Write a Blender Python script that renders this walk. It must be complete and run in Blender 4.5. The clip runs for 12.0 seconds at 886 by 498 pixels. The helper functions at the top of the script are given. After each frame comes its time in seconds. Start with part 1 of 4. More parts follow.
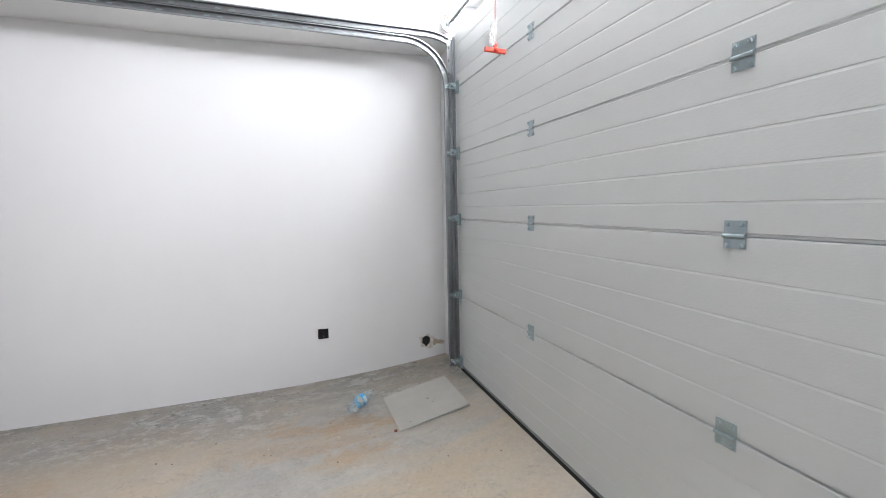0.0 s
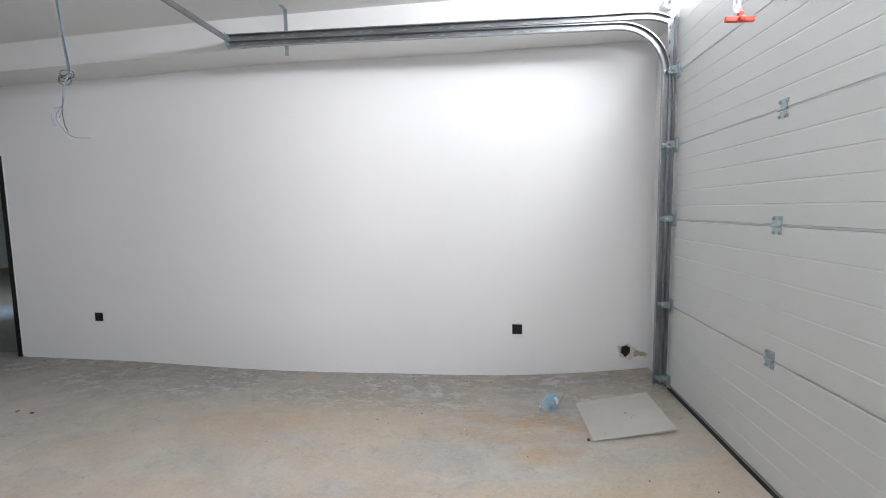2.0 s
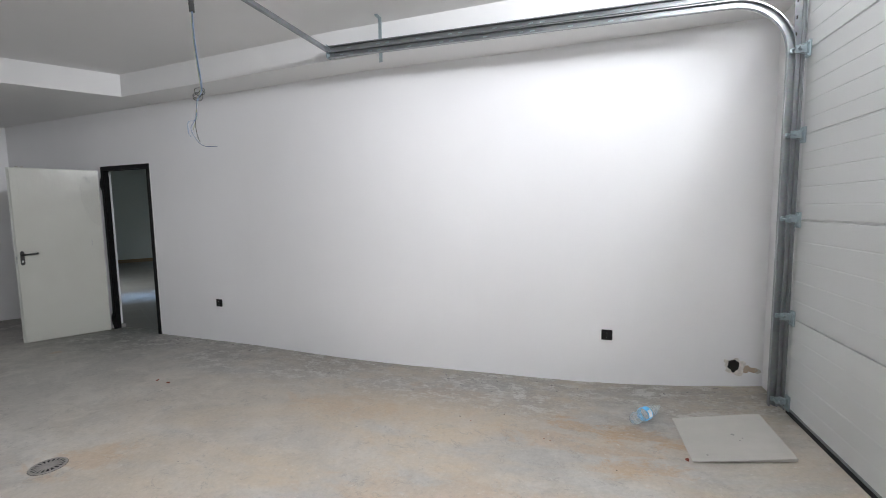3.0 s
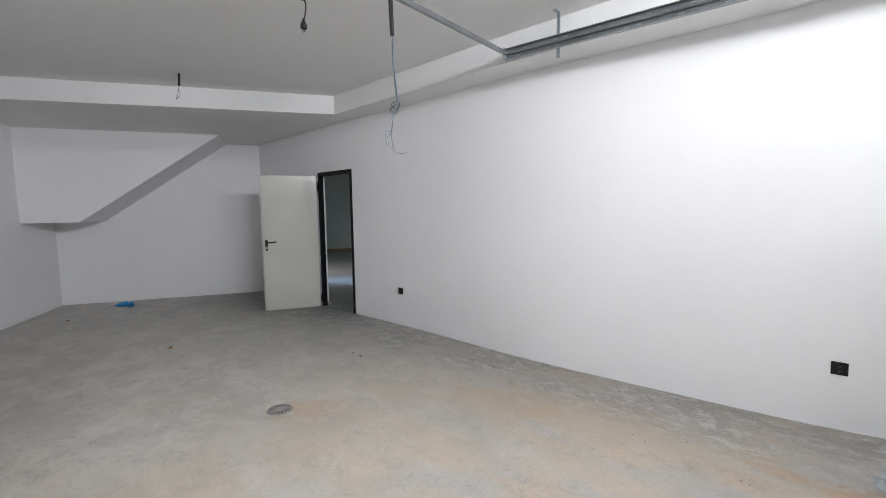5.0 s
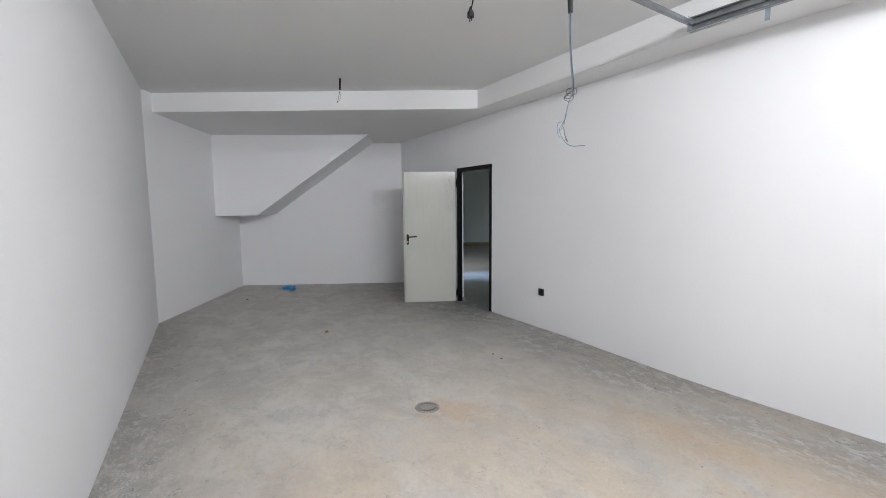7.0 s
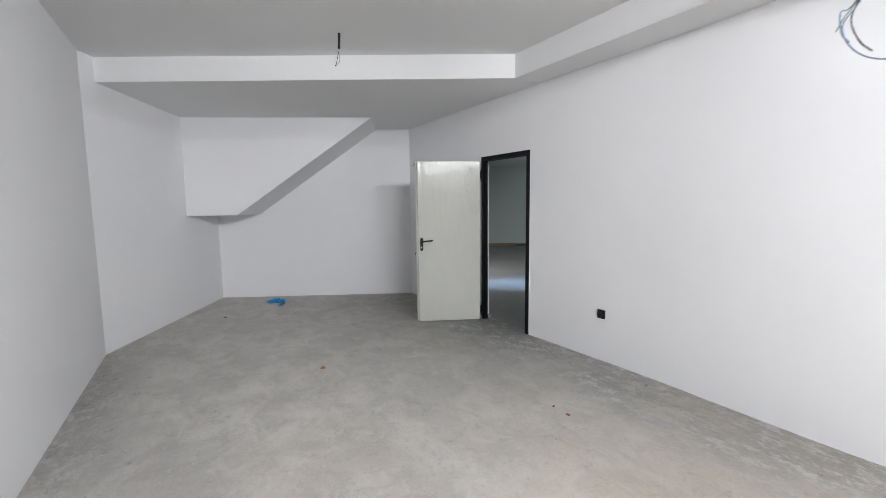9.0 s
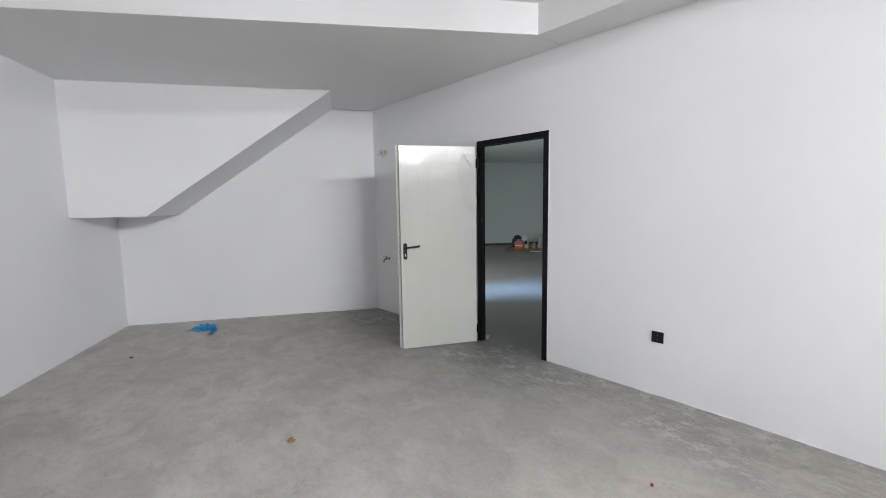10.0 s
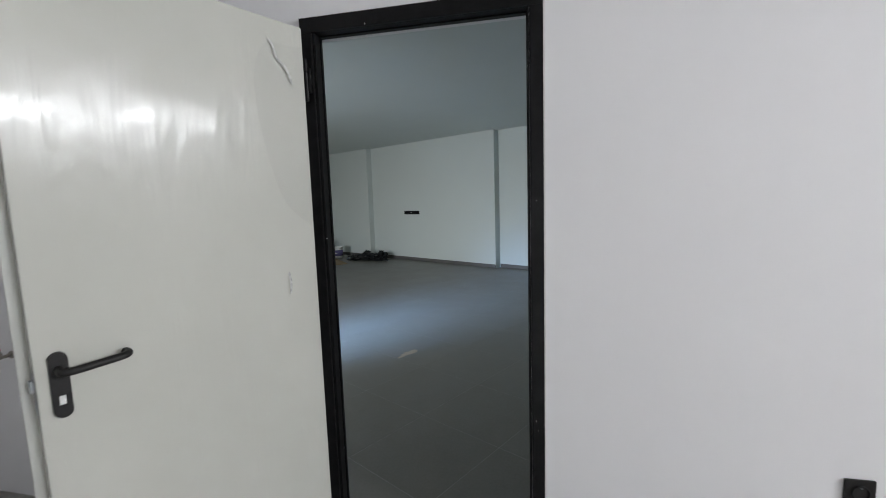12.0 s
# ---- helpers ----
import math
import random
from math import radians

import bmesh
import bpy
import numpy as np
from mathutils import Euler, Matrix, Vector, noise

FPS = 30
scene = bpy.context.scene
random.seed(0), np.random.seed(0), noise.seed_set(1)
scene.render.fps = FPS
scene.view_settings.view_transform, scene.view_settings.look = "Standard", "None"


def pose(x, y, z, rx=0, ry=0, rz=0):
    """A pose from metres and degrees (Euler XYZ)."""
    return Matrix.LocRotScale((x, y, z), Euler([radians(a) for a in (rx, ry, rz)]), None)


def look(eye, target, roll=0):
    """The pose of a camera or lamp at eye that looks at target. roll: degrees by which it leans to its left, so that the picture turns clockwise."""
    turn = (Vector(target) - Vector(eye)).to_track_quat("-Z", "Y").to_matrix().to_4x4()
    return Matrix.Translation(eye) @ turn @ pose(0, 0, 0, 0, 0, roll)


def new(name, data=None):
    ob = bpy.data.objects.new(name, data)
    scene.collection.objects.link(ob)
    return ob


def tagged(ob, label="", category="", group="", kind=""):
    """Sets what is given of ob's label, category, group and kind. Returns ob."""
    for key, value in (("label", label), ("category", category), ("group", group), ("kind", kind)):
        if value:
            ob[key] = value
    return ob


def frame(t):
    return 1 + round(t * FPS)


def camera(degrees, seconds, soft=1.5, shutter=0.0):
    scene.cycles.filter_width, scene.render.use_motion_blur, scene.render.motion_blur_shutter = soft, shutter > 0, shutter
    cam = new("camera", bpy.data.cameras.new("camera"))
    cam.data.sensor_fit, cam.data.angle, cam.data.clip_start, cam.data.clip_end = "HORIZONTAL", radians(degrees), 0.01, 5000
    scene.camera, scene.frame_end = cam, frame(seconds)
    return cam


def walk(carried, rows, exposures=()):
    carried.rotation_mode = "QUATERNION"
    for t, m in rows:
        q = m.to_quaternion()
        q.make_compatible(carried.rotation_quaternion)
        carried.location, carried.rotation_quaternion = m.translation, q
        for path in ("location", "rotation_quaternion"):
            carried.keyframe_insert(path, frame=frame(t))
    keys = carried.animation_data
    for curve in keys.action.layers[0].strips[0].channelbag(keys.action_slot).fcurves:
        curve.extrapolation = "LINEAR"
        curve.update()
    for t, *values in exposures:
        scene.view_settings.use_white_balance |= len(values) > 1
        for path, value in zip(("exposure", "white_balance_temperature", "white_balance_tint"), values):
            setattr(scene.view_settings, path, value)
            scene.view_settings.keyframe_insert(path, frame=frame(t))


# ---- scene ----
cam = camera(92.3, 12.0, soft=0.75, shutter=0.15)
PATH = [
    (0, (5.118, -3.646, 1.476), (5.691, -1.74, 1.279), -1.2),
    (0.5, (5.11, -3.64, 1.476), (5.468, -1.682, 1.286), -1.3),
    (1, (5.099, -3.656, 1.472), (5.216, -1.667, 1.289), -1.1),
    (1.5, (5.09, -3.656, 1.473), (4.996, -1.667, 1.289), -1.1),
    (2, (5.069, -3.65, 1.469), (4.767, -1.682, 1.286), -0.9),
    (2.5, (5.07, -3.643, 1.473), (4.577, -1.714, 1.288), -0.9),
    (3, (5.058, -3.656, 1.471), (4.378, -1.784, 1.289), -0.9),
    (3.5, (5.048, -3.66, 1.47), (4.194, -1.861, 1.287), -0.8),
    (5.5, (5.018, -3.703, 1.49), (3.558, -2.348, 1.307), -0.7),
    (6, (4.996, -3.727, 1.496), (3.429, -2.499, 1.307), -0.6),
    (6.5, (4.9, -3.73, 1.505), (3.257, -2.608, 1.305), -0.5),
    (7, (4.714, -3.723, 1.519), (3.023, -2.675, 1.314), -0.5),
    (7.5, (4.546, -3.695, 1.526), (2.835, -2.681, 1.318), -0.7),
    (9.5, (2.914, -3.284, 1.482), (1.285, -2.143, 1.267), -0.5),
    (10, (2.227, -3.23, 1.467), (0.741, -1.908, 1.251), -0.9),
    (10.5, (1.57, -3.048, 1.472), (0.291, -1.527, 1.242), -1.2),
    (11, (0.941, -2.535, 1.413), (-0.089, -0.834, 1.195), -1.3),
    (11.5, (0.439, -2.011, 1.408), (-0.304, -0.168, 1.187), -1.6),
    (12, (-0.015, -1.501, 1.41), (-0.438, 0.441, 1.183), -1.8),
]
walk(cam, [(t, look(eye, target, roll)) for t, eye, target, roll in PATH],
     exposures=[(0.0, -0.08), (2.0, -0.07), (3.5, -0.04), (5.5, 0.09), (7.5, 0.38), (9.5, 0.71), (10.5, 0.81), (11.5, 0.76), (12.0, 0.65)])

# ---- daylight ----
world = bpy.data.worlds.new("sky")
scene.world = world
world.use_nodes = True
wn = world.node_tree
sky = wn.nodes.new("ShaderNodeTexSky")
sky.sky_type = "NISHITA"
sky.sun_disc = False
sky.sun_elevation = radians(48)
sky.sun_rotation = radians(200)
wn.links.new(sky.outputs[0], wn.nodes["Background"].inputs[0])
wn.nodes["Background"].inputs[1].default_value = 0.12


def area_lamp(name, m, sx, sy, watts, colour):
    d = bpy.data.lights.new(name, "AREA")
    d.shape, d.size, d.size_y, d.energy, d.color = "RECTANGLE", sx, sy, watts, colour
    ob = new(name, d)
    ob.matrix_world = m
    return ob


# sky light in the slot above the garage door, and in the glazed opening of the next room
for y, width, watts in ((-0.93, 0.84, 21), (-1.98, 1.05, 58), (-3.22, 1.2, 96)):
    x = 6.258 - 0.036 * y
    area_lamp("daylight_slot", look((x, y, 2.90), (x - 1.0, y + 0.036, 2.84)), width, 0.18, watts, (0.966, 0.985, 1.038)).data.spread = radians(172)
for x, aim, width, watts, spread, colour in ((-3.57, (-1.98, 2.85, -0.1), 0.7, 22, 38, (0.34, 0.58, 1.0)), (-4.95, (-3.5, 2.75, -0.1), 1.3, 72, 130, (0.92, 0.97, 1.0))):
    lamp = area_lamp("daylight_glass_door", look((x, 0.16, 1.2), aim), width, 1.7, watts, colour)
    lamp.data.spread = radians(spread)


# ---- materials ----
def material(name):
    m = bpy.data.materials.new(name)
    m.use_nodes = True
    nt = m.node_tree
    return m, nt, nt.nodes["Principled BSDF"]


def node(nt, kind, **values):
    n = nt.nodes.new(kind)
    for k, v in values.items():
        n.inputs[k.replace("_", " ")].default_value = v
    return n


def coords(nt, scale=(1, 1, 1)):
    tc = nt.nodes.new("ShaderNodeTexCoord")
    mp = node(nt, "ShaderNodeMapping")
    mp.inputs["Scale"].default_value = scale
    nt.links.new(tc.outputs["Object"], mp.inputs["Vector"])
    return mp.outputs["Vector"]


def world_coords(nt, scale=(1, 1, 1), shift=(0, 0, 0)):
    g = nt.nodes.new("ShaderNodeNewGeometry")
    mp = node(nt, "ShaderNodeMapping")
    mp.inputs["Scale"].default_value = scale
    mp.inputs["Location"].default_value = shift
    nt.links.new(g.outputs["Position"], mp.inputs["Vector"])
    return mp.outputs["Vector"]


def noise_tex(nt, vec, scale, detail=4.0, rough=0.55, distort=0.0):
    n = node(nt, "ShaderNodeTexNoise", Scale=scale, Detail=detail, Roughness=rough, Distortion=distort)
    nt.links.new(vec, n.inputs["Vector"])
    return n.outputs["Fac"]


def ramp(nt, fac, stops):
    r = nt.nodes.new("ShaderNodeValToRGB")
    els = r.color_ramp.elements
    while len(els) < len(stops):
        els.new(0.5)
    for e, (p, c) in zip(els, stops):
        e.position = p
        e.color = (c, c, c, 1) if isinstance(c, (int, float)) else (*c, 1)
    nt.links.new(fac, r.inputs["Fac"])
    return r.outputs["Color"]


def mix(nt, fac, a, b, blend="MIX"):
    n = nt.nodes.new("ShaderNodeMix")
    n.data_type, n.blend_type = "RGBA", blend
    for sock, v in ((n.inputs[0], fac), (n.inputs[6], a), (n.inputs[7], b)):
        if isinstance(v, (int, float)):
            sock.default_value = v
        elif isinstance(v, tuple):
            sock.default_value = (*v, 1)
        else:
            nt.links.new(v, sock)
    return n.outputs[2]


def math_node(nt, op, a, b=0.0, clamp=False):
    n = nt.nodes.new("ShaderNodeMath")
    n.operation, n.use_clamp = op, clamp
    for sock, v in zip(n.inputs, (a, b)):
        if isinstance(v, (int, float)):
            sock.default_value = v
        else:
            nt.links.new(v, sock)
    return n.outputs[0]


def bump(nt, bsdf, height, strength, distance):
    b = node(nt, "ShaderNodeBump", Strength=strength, Distance=distance)
    nt.links.new(height, b.inputs["Height"])
    nt.links.new(b.outputs["Normal"], bsdf.inputs["Normal"])


def simple(name, colour, rough=0.5, metal=0.0, spread=0.12, scale=30.0, relief=0.0, coat=0.0):
    m, nt, b = material(name)
    v = coords(nt)
    f = noise_tex(nt, v, scale)
    f2 = noise_tex(nt, v, scale / 6.0)
    both = math_node(nt, "MULTIPLY", math_node(nt, "ADD", f, f2), 0.5)
    lo = tuple(c * (1 - spread) for c in colour)
    hi = tuple(min(1.0, c * (1 + spread)) for c in colour)
    nt.links.new(ramp(nt, both, [(0.3, lo), (0.7, hi)]), b.inputs["Base Color"])
    nt.links.new(ramp(nt, f2, [(0.3, max(0.02, rough - 0.06)), (0.7, min(1.0, rough + 0.06))]), b.inputs["Roughness"])
    b.inputs["Metallic"].default_value = metal
    b.inputs["Specular IOR Level"].default_value = 0.3 if max(colour) < 0.05 else 0.5
    b.inputs["Coat Weight"].default_value = coat
    if relief:
        bump(nt, b, f, 0.5, relief)
    return m


def plaster(name, colour):
    m, nt, b = material(name)
    v = world_coords(nt)
    big = noise_tex(nt, v, 0.9, 3, 0.5, 0.4)
    mid = noise_tex(nt, v, 5.0, 4, 0.6)
    streak = noise_tex(nt, world_coords(nt, (9, 9, 0.7)), 1.0, 3, 0.6)
    fine = noise_tex(nt, v, 160.0, 3, 0.6)
    c = mix(nt, ramp(nt, big, [(0.35, 0.0), (0.7, 1.0)]), tuple(x * 0.975 for x in colour), colour)
    c = mix(nt, ramp(nt, streak, [(0.45, 0.0), (0.8, 0.05)]), c, tuple(x * 0.88 for x in colour))
    nt.links.new(c, b.inputs["Base Color"])
    b.inputs["Roughness"].default_value = 0.62
    b.inputs["Specular IOR Level"].default_value = 0.25
    h = math_node(nt, "ADD", math_node(nt, "MULTIPLY", mid, 1.0), math_node(nt, "MULTIPLY", fine, 0.12))
    bump(nt, b, h, 0.35, 0.004)
    return m


WALL = plaster("white_wall_paint", (0.865, 0.865, 0.87))
CEIL = plaster("white_ceiling_paint", (0.84, 0.84, 0.835))
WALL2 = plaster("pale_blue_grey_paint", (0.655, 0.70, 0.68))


def spot(nt, v, cx, cy, rx, ry, edge, turn=0.0):
    """A soft patch about a place on the floor, its edge broken up by a noise."""
    mp = node(nt, "ShaderNodeMapping")
    mp.vector_type = "TEXTURE"
    mp.inputs["Location"].default_value = (cx, cy, 0)
    mp.inputs["Rotation"].default_value = (0, 0, radians(turn))
    mp.inputs["Scale"].default_value = (rx, ry, 50)
    nt.links.new(v, mp.inputs["Vector"])
    ln = nt.nodes.new("ShaderNodeVectorMath")
    ln.operation = "LENGTH"
    nt.links.new(mp.outputs["Vector"], ln.inputs[0])
    d = math_node(nt, "ADD", ln.outputs["Value"], math_node(nt, "MULTIPLY", math_node(nt, "SUBTRACT", edge, 0.5), 4.5))
    return ramp(nt, d, [(0.45, 1.0), (1.0, 0.0)])


def concrete():
    m, nt, b = material("bare_concrete")
    v = world_coords(nt)
    big = noise_tex(nt, v, 0.55, 5, 0.6, 0.8)
    mid = noise_tex(nt, v, 1.9, 8, 0.62, 0.7)
    small = noise_tex(nt, world_coords(nt, (1, 1, 1), (9.0, 3.0, 0)), 5.0, 8, 0.68, 0.5)
    fine = noise_tex(nt, v, 45.0, 5, 0.7)
    trowel = noise_tex(nt, world_coords(nt, (1.0, 1.5, 1.0)), 2.7, 8, 0.66, 0.9)
    c = ramp(nt, mid, [(0.36, (0.43, 0.415, 0.39)), (0.50, (0.53, 0.51, 0.48)), (0.63, (0.61, 0.59, 0.555))])
    c = mix(nt, ramp(nt, big, [(0.44, 0.0), (0.62, 0.6)]), c, (0.50, 0.488, 0.468))
    c = mix(nt, ramp(nt, small, [(0.48, 0.0), (0.64, 0.55)]), c, (0.40, 0.395, 0.38))
    c = mix(nt, ramp(nt, trowel, [(0.50, 0.0), (0.64, 0.55)]), c, (0.66, 0.64, 0.605))
    sep = nt.nodes.new("ShaderNodeSeparateXYZ")
    nt.links.new(v, sep.inputs[0])
    X, Y = sep.outputs[0], sep.outputs[1]
    # tan water stains, in the part towards the garage door
    warm = noise_tex(nt, world_coords(nt, (0.7, 1.3, 1.0), (3.1, 0.4, 0.0)), 1.1, 7, 0.62, 0.8)
    wide = math_node(nt, "MULTIPLY", ramp(nt, math_node(nt, "MULTIPLY", X, 0.1), [(0.06, 0.0), (0.38, 1.0)]),
                     ramp(nt, warm, [(0.38, 0.0), (0.62, 1.0)]))
    c = mix(nt, math_node(nt, "MULTIPLY", wide, 0.85), c, (0.61, 0.50, 0.365))
    rag = noise_tex(nt, world_coords(nt, (1.0, 1.6, 1.0), (0.6, 2.2, 0.0)), 4.5, 8, 0.72, 0.6)
    for cx, cy, rx, ry, turn, k in ((5.02, -0.80, 0.30, 0.09, -20, 0.7), (5.38, -0.86, 0.36, 0.09, -14, 0.75), (5.27, -1.23, 0.22, 0.12, 0, 0.55), (3.98, -0.52, 0.42, 0.13, -8, 0.45),
                                    (4.9, -1.02, 0.5, 0.12, -10, 0.4), (3.3, -0.95, 0.5, 0.2, 0, 0.3), (4.3, -1.75, 0.6, 0.2, 10, 0.3), (2.14, -2.10, 0.30, 0.18, 30, 0.42), (-0.44, -0.86, 0.05, 0.05, 0, 0.6)):
        c = mix(nt, math_node(nt, "MULTIPLY", spot(nt, v, cx, cy, rx, ry, rag, turn), k), c, (0.54, 0.36, 0.20))
    # dark scuffs in front of the doorway
    fleck = noise_tex(nt, world_coords(nt, (1.0, 1.3, 1.0), (1.0, 7.0, 0.0)), 24.0, 6, 0.75)
    dark = ramp(nt, fleck, [(0.42, 0.35), (0.56, 1.0)])
    for cx, cy, rx, ry, turn, k in ((-0.46, -0.53, 0.20, 0.09, 35, 0.40), (-0.29, -0.34, 0.16, 0.07, 20, 0.30), (-0.20, -0.69, 0.10, 0.06, 0, 0.34), (0.22, -0.52, 0.11, 0.07, 30, 0.5), (-0.9, -0.8, 0.3, 0.1, 50, 0.25),
                                    (1.6, -0.35, 0.5, 0.08, 0, 0.35), (0.6, -0.3, 0.35, 0.08, 0, 0.3)):
        c = mix(nt, math_node(nt, "MULTIPLY", math_node(nt, "MULTIPLY", spot(nt, v, cx, cy, rx, ry, rag, turn), dark), k), c, (0.15, 0.147, 0.145))
    # grey band with flecks of white plaster along the walls
    clump = noise_tex(nt, world_coords(nt, (1.0, 1.4, 1.0), (4.0, 0.0, 0.0)), 1.6, 6, 0.65)
    along = ramp(nt, math_node(nt, "MULTIPLY", Y, -0.2), [(0.0, 1.0), (0.10, 0.9), (0.19, 0.0), (0.72, 0.0), (0.82, 1.0)])
    band = math_node(nt, "MULTIPLY", along, ramp(nt, clump, [(0.36, 0.0), (0.54, 1.0)]))
    c = mix(nt, math_node(nt, "MULTIPLY", band, 0.5), c, (0.40, 0.395, 0.385))
    c = mix(nt, math_node(nt, "MULTIPLY", math_node(nt, "MULTIPLY", band, dark), 0.4), c, (0.25, 0.245, 0.24))
    flake = noise_tex(nt, world_coords(nt, (1.0, 1.5, 1.0), (7.0, 1.0, 0.0)), 6.5, 12, 0.82, 0.0)
    pale = math_node(nt, "MULTIPLY", band, ramp(nt, flake, [(0.50, 0.0), (0.56, 1.0)]))
    c = mix(nt, math_node(nt, "MULTIPLY", pale, 0.85), c, (0.71, 0.705, 0.685))
    vo = node(nt, "ShaderNodeTexVoronoi", Scale=13.0, Randomness=1.0)
    nt.links.new(world_coords(nt, (1.0, 1.4, 1.0)), vo.inputs["Vector"])
    dots = math_node(nt, "MULTIPLY", ramp(nt, vo.outputs["Distance"], [(0.06, 1.0), (0.13, 0.0)]), ramp(nt, clump, [(0.46, 0.0), (0.56, 1.0)]))
    c = mix(nt, math_node(nt, "MULTIPLY", dots, 0.55), c, (0.68, 0.67, 0.65))
    grime = noise_tex(nt, world_coords(nt, (1, 1.3, 1), (2.0, 5.0, 0.0)), 3.4, 9, 0.78, 0.4)
    c = mix(nt, ramp(nt, grime, [(0.55, 0.0), (0.66, 0.34)]), c, (0.34, 0.335, 0.325))
    # hair cracks, trowel scratches and tiny flecks
    crack = noise_tex(nt, world_coords(nt, (1, 1, 1), (6.0, 2.0, 0.0)), 1.3, 9, 0.62, 0.5)
    line = ramp(nt, math_node(nt, "ABSOLUTE", math_node(nt, "SUBTRACT", crack, 0.5)), [(0.001, 1.0), (0.005, 0.0)])
    c = mix(nt, math_node(nt, "MULTIPLY", math_node(nt, "MULTIPLY", line, ramp(nt, small, [(0.46, 0.0), (0.56, 1.0)])), 0.5), c, (0.27, 0.265, 0.25))
    specks = noise_tex(nt, world_coords(nt, (1, 1, 1), (3.0, 8.0, 0.0)), 20.0, 10, 0.8)
    c = mix(nt, ramp(nt, specks, [(0.56, 0.0), (0.64, 0.5)]), c, (0.33, 0.32, 0.30))
    c = mix(nt, ramp(nt, specks, [(0.36, 0.45), (0.43, 0.0)]), c, (0.68, 0.66, 0.62))
    c = mix(nt, 1.0, c, (1.0, 0.985, 0.96), "MULTIPLY")
    c = mix(nt, 0.07, c, ramp(nt, fine, [(0.35, 0.12), (0.65, 0.9)]))
    nt.links.new(c, b.inputs["Base Color"])
    nt.links.new(ramp(nt, mid, [(0.3, 0.5), (0.7, 0.72)]), b.inputs["Roughness"])
    b.inputs["Specular IOR Level"].default_value = 0.3
    h = math_node(nt, "ADD", math_node(nt, "MULTIPLY", trowel, 1.0), math_node(nt, "MULTIPLY", fine, 0.12))
    bump(nt, b, h, 0.3, 0.004)
    return m


CONCRETE = concrete()


def door_panel_paint():
    m, nt, b = material("embossed_off_white_steel")
    v = world_coords(nt, (1.0, 1.0, 1.0))
    grain = noise_tex(nt, world_coords(nt, (60.0, 45.0, 130.0)), 1.5, 3, 0.55, 0.2)
    big = noise_tex(nt, v, 1.2, 3)
    nt.links.new(ramp(nt, big, [(0.3, (0.66, 0.675, 0.67)), (0.7, (0.695, 0.71, 0.705))]), b.inputs["Base Color"])
    b.inputs["Roughness"].default_value = 0.42
    bump(nt, b, grain, 0.28, 0.0016)
    return m


PANEL = door_panel_paint()


def galvanised():
    m, nt, b = material("galvanised_steel")
    v = world_coords(nt)
    vo = node(nt, "ShaderNodeTexVoronoi", Scale=70.0)
    nt.links.new(v, vo.inputs["Vector"])
    sp = noise_tex(nt, v, 5.0, 4, 0.6)
    c = mix(nt, ramp(nt, sp, [(0.35, 0.0), (0.65, 1.0)]), (0.25, 0.265, 0.275), (0.32, 0.335, 0.345))
    c = mix(nt, 0.07, c, vo.outputs["Color"], "SOFT_LIGHT")
    nt.links.new(c, b.inputs["Base Color"])
    b.inputs["Metallic"].default_value = 0.85
    nt.links.new(ramp(nt, sp, [(0.3, 0.32), (0.7, 0.40)]), b.inputs["Roughness"])
    return m


STEEL = galvanised()
ZINC = simple("zinc_plated_steel", (0.40, 0.475, 0.505), 0.34, 0.8, 0.14, 60)


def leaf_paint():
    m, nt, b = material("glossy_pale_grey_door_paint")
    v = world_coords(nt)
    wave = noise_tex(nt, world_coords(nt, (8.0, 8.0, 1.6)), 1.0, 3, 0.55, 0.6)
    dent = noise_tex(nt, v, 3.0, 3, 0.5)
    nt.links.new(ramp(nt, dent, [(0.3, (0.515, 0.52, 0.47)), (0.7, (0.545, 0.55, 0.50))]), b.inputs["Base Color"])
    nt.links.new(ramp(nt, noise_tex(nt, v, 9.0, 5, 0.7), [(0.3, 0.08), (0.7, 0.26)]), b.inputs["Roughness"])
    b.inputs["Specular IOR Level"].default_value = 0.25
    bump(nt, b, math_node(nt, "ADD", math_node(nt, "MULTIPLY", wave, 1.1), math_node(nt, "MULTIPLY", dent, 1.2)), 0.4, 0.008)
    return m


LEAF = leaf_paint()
LEAF_EDGE = simple("pale_grey_folded_edge", (0.55, 0.56, 0.52), 0.4, 0.0, 0.06, 20)


def black_frame_paint():
    m, nt, b = material("scuffed_black_frame_paint")
    v = world_coords(nt)
    n = noise_tex(nt, v, 26.0, 6, 0.7)
    spots = node(nt, "ShaderNodeTexVoronoi", Scale=38.0)
    nt.links.new(v, spots.inputs["Vector"])
    few = math_node(nt, "MULTIPLY", ramp(nt, spots.outputs["Distance"], [(0.08, 1.0), (0.12, 0.0)]),
                    ramp(nt, noise_tex(nt, v, 6.0, 3), [(0.56, 0.0), (0.62, 1.0)]))
    c = ramp(nt, n, [(0.3, (0.004, 0.004, 0.0045)), (0.75, (0.011, 0.011, 0.0115))])
    c = mix(nt, few, c, (0.55, 0.55, 0.54))
    nt.links.new(c, b.inputs["Base Color"])
    b.inputs["Specular IOR Level"].default_value = 0.2
    b.inputs["Roughness"].default_value = 0.45
    return m


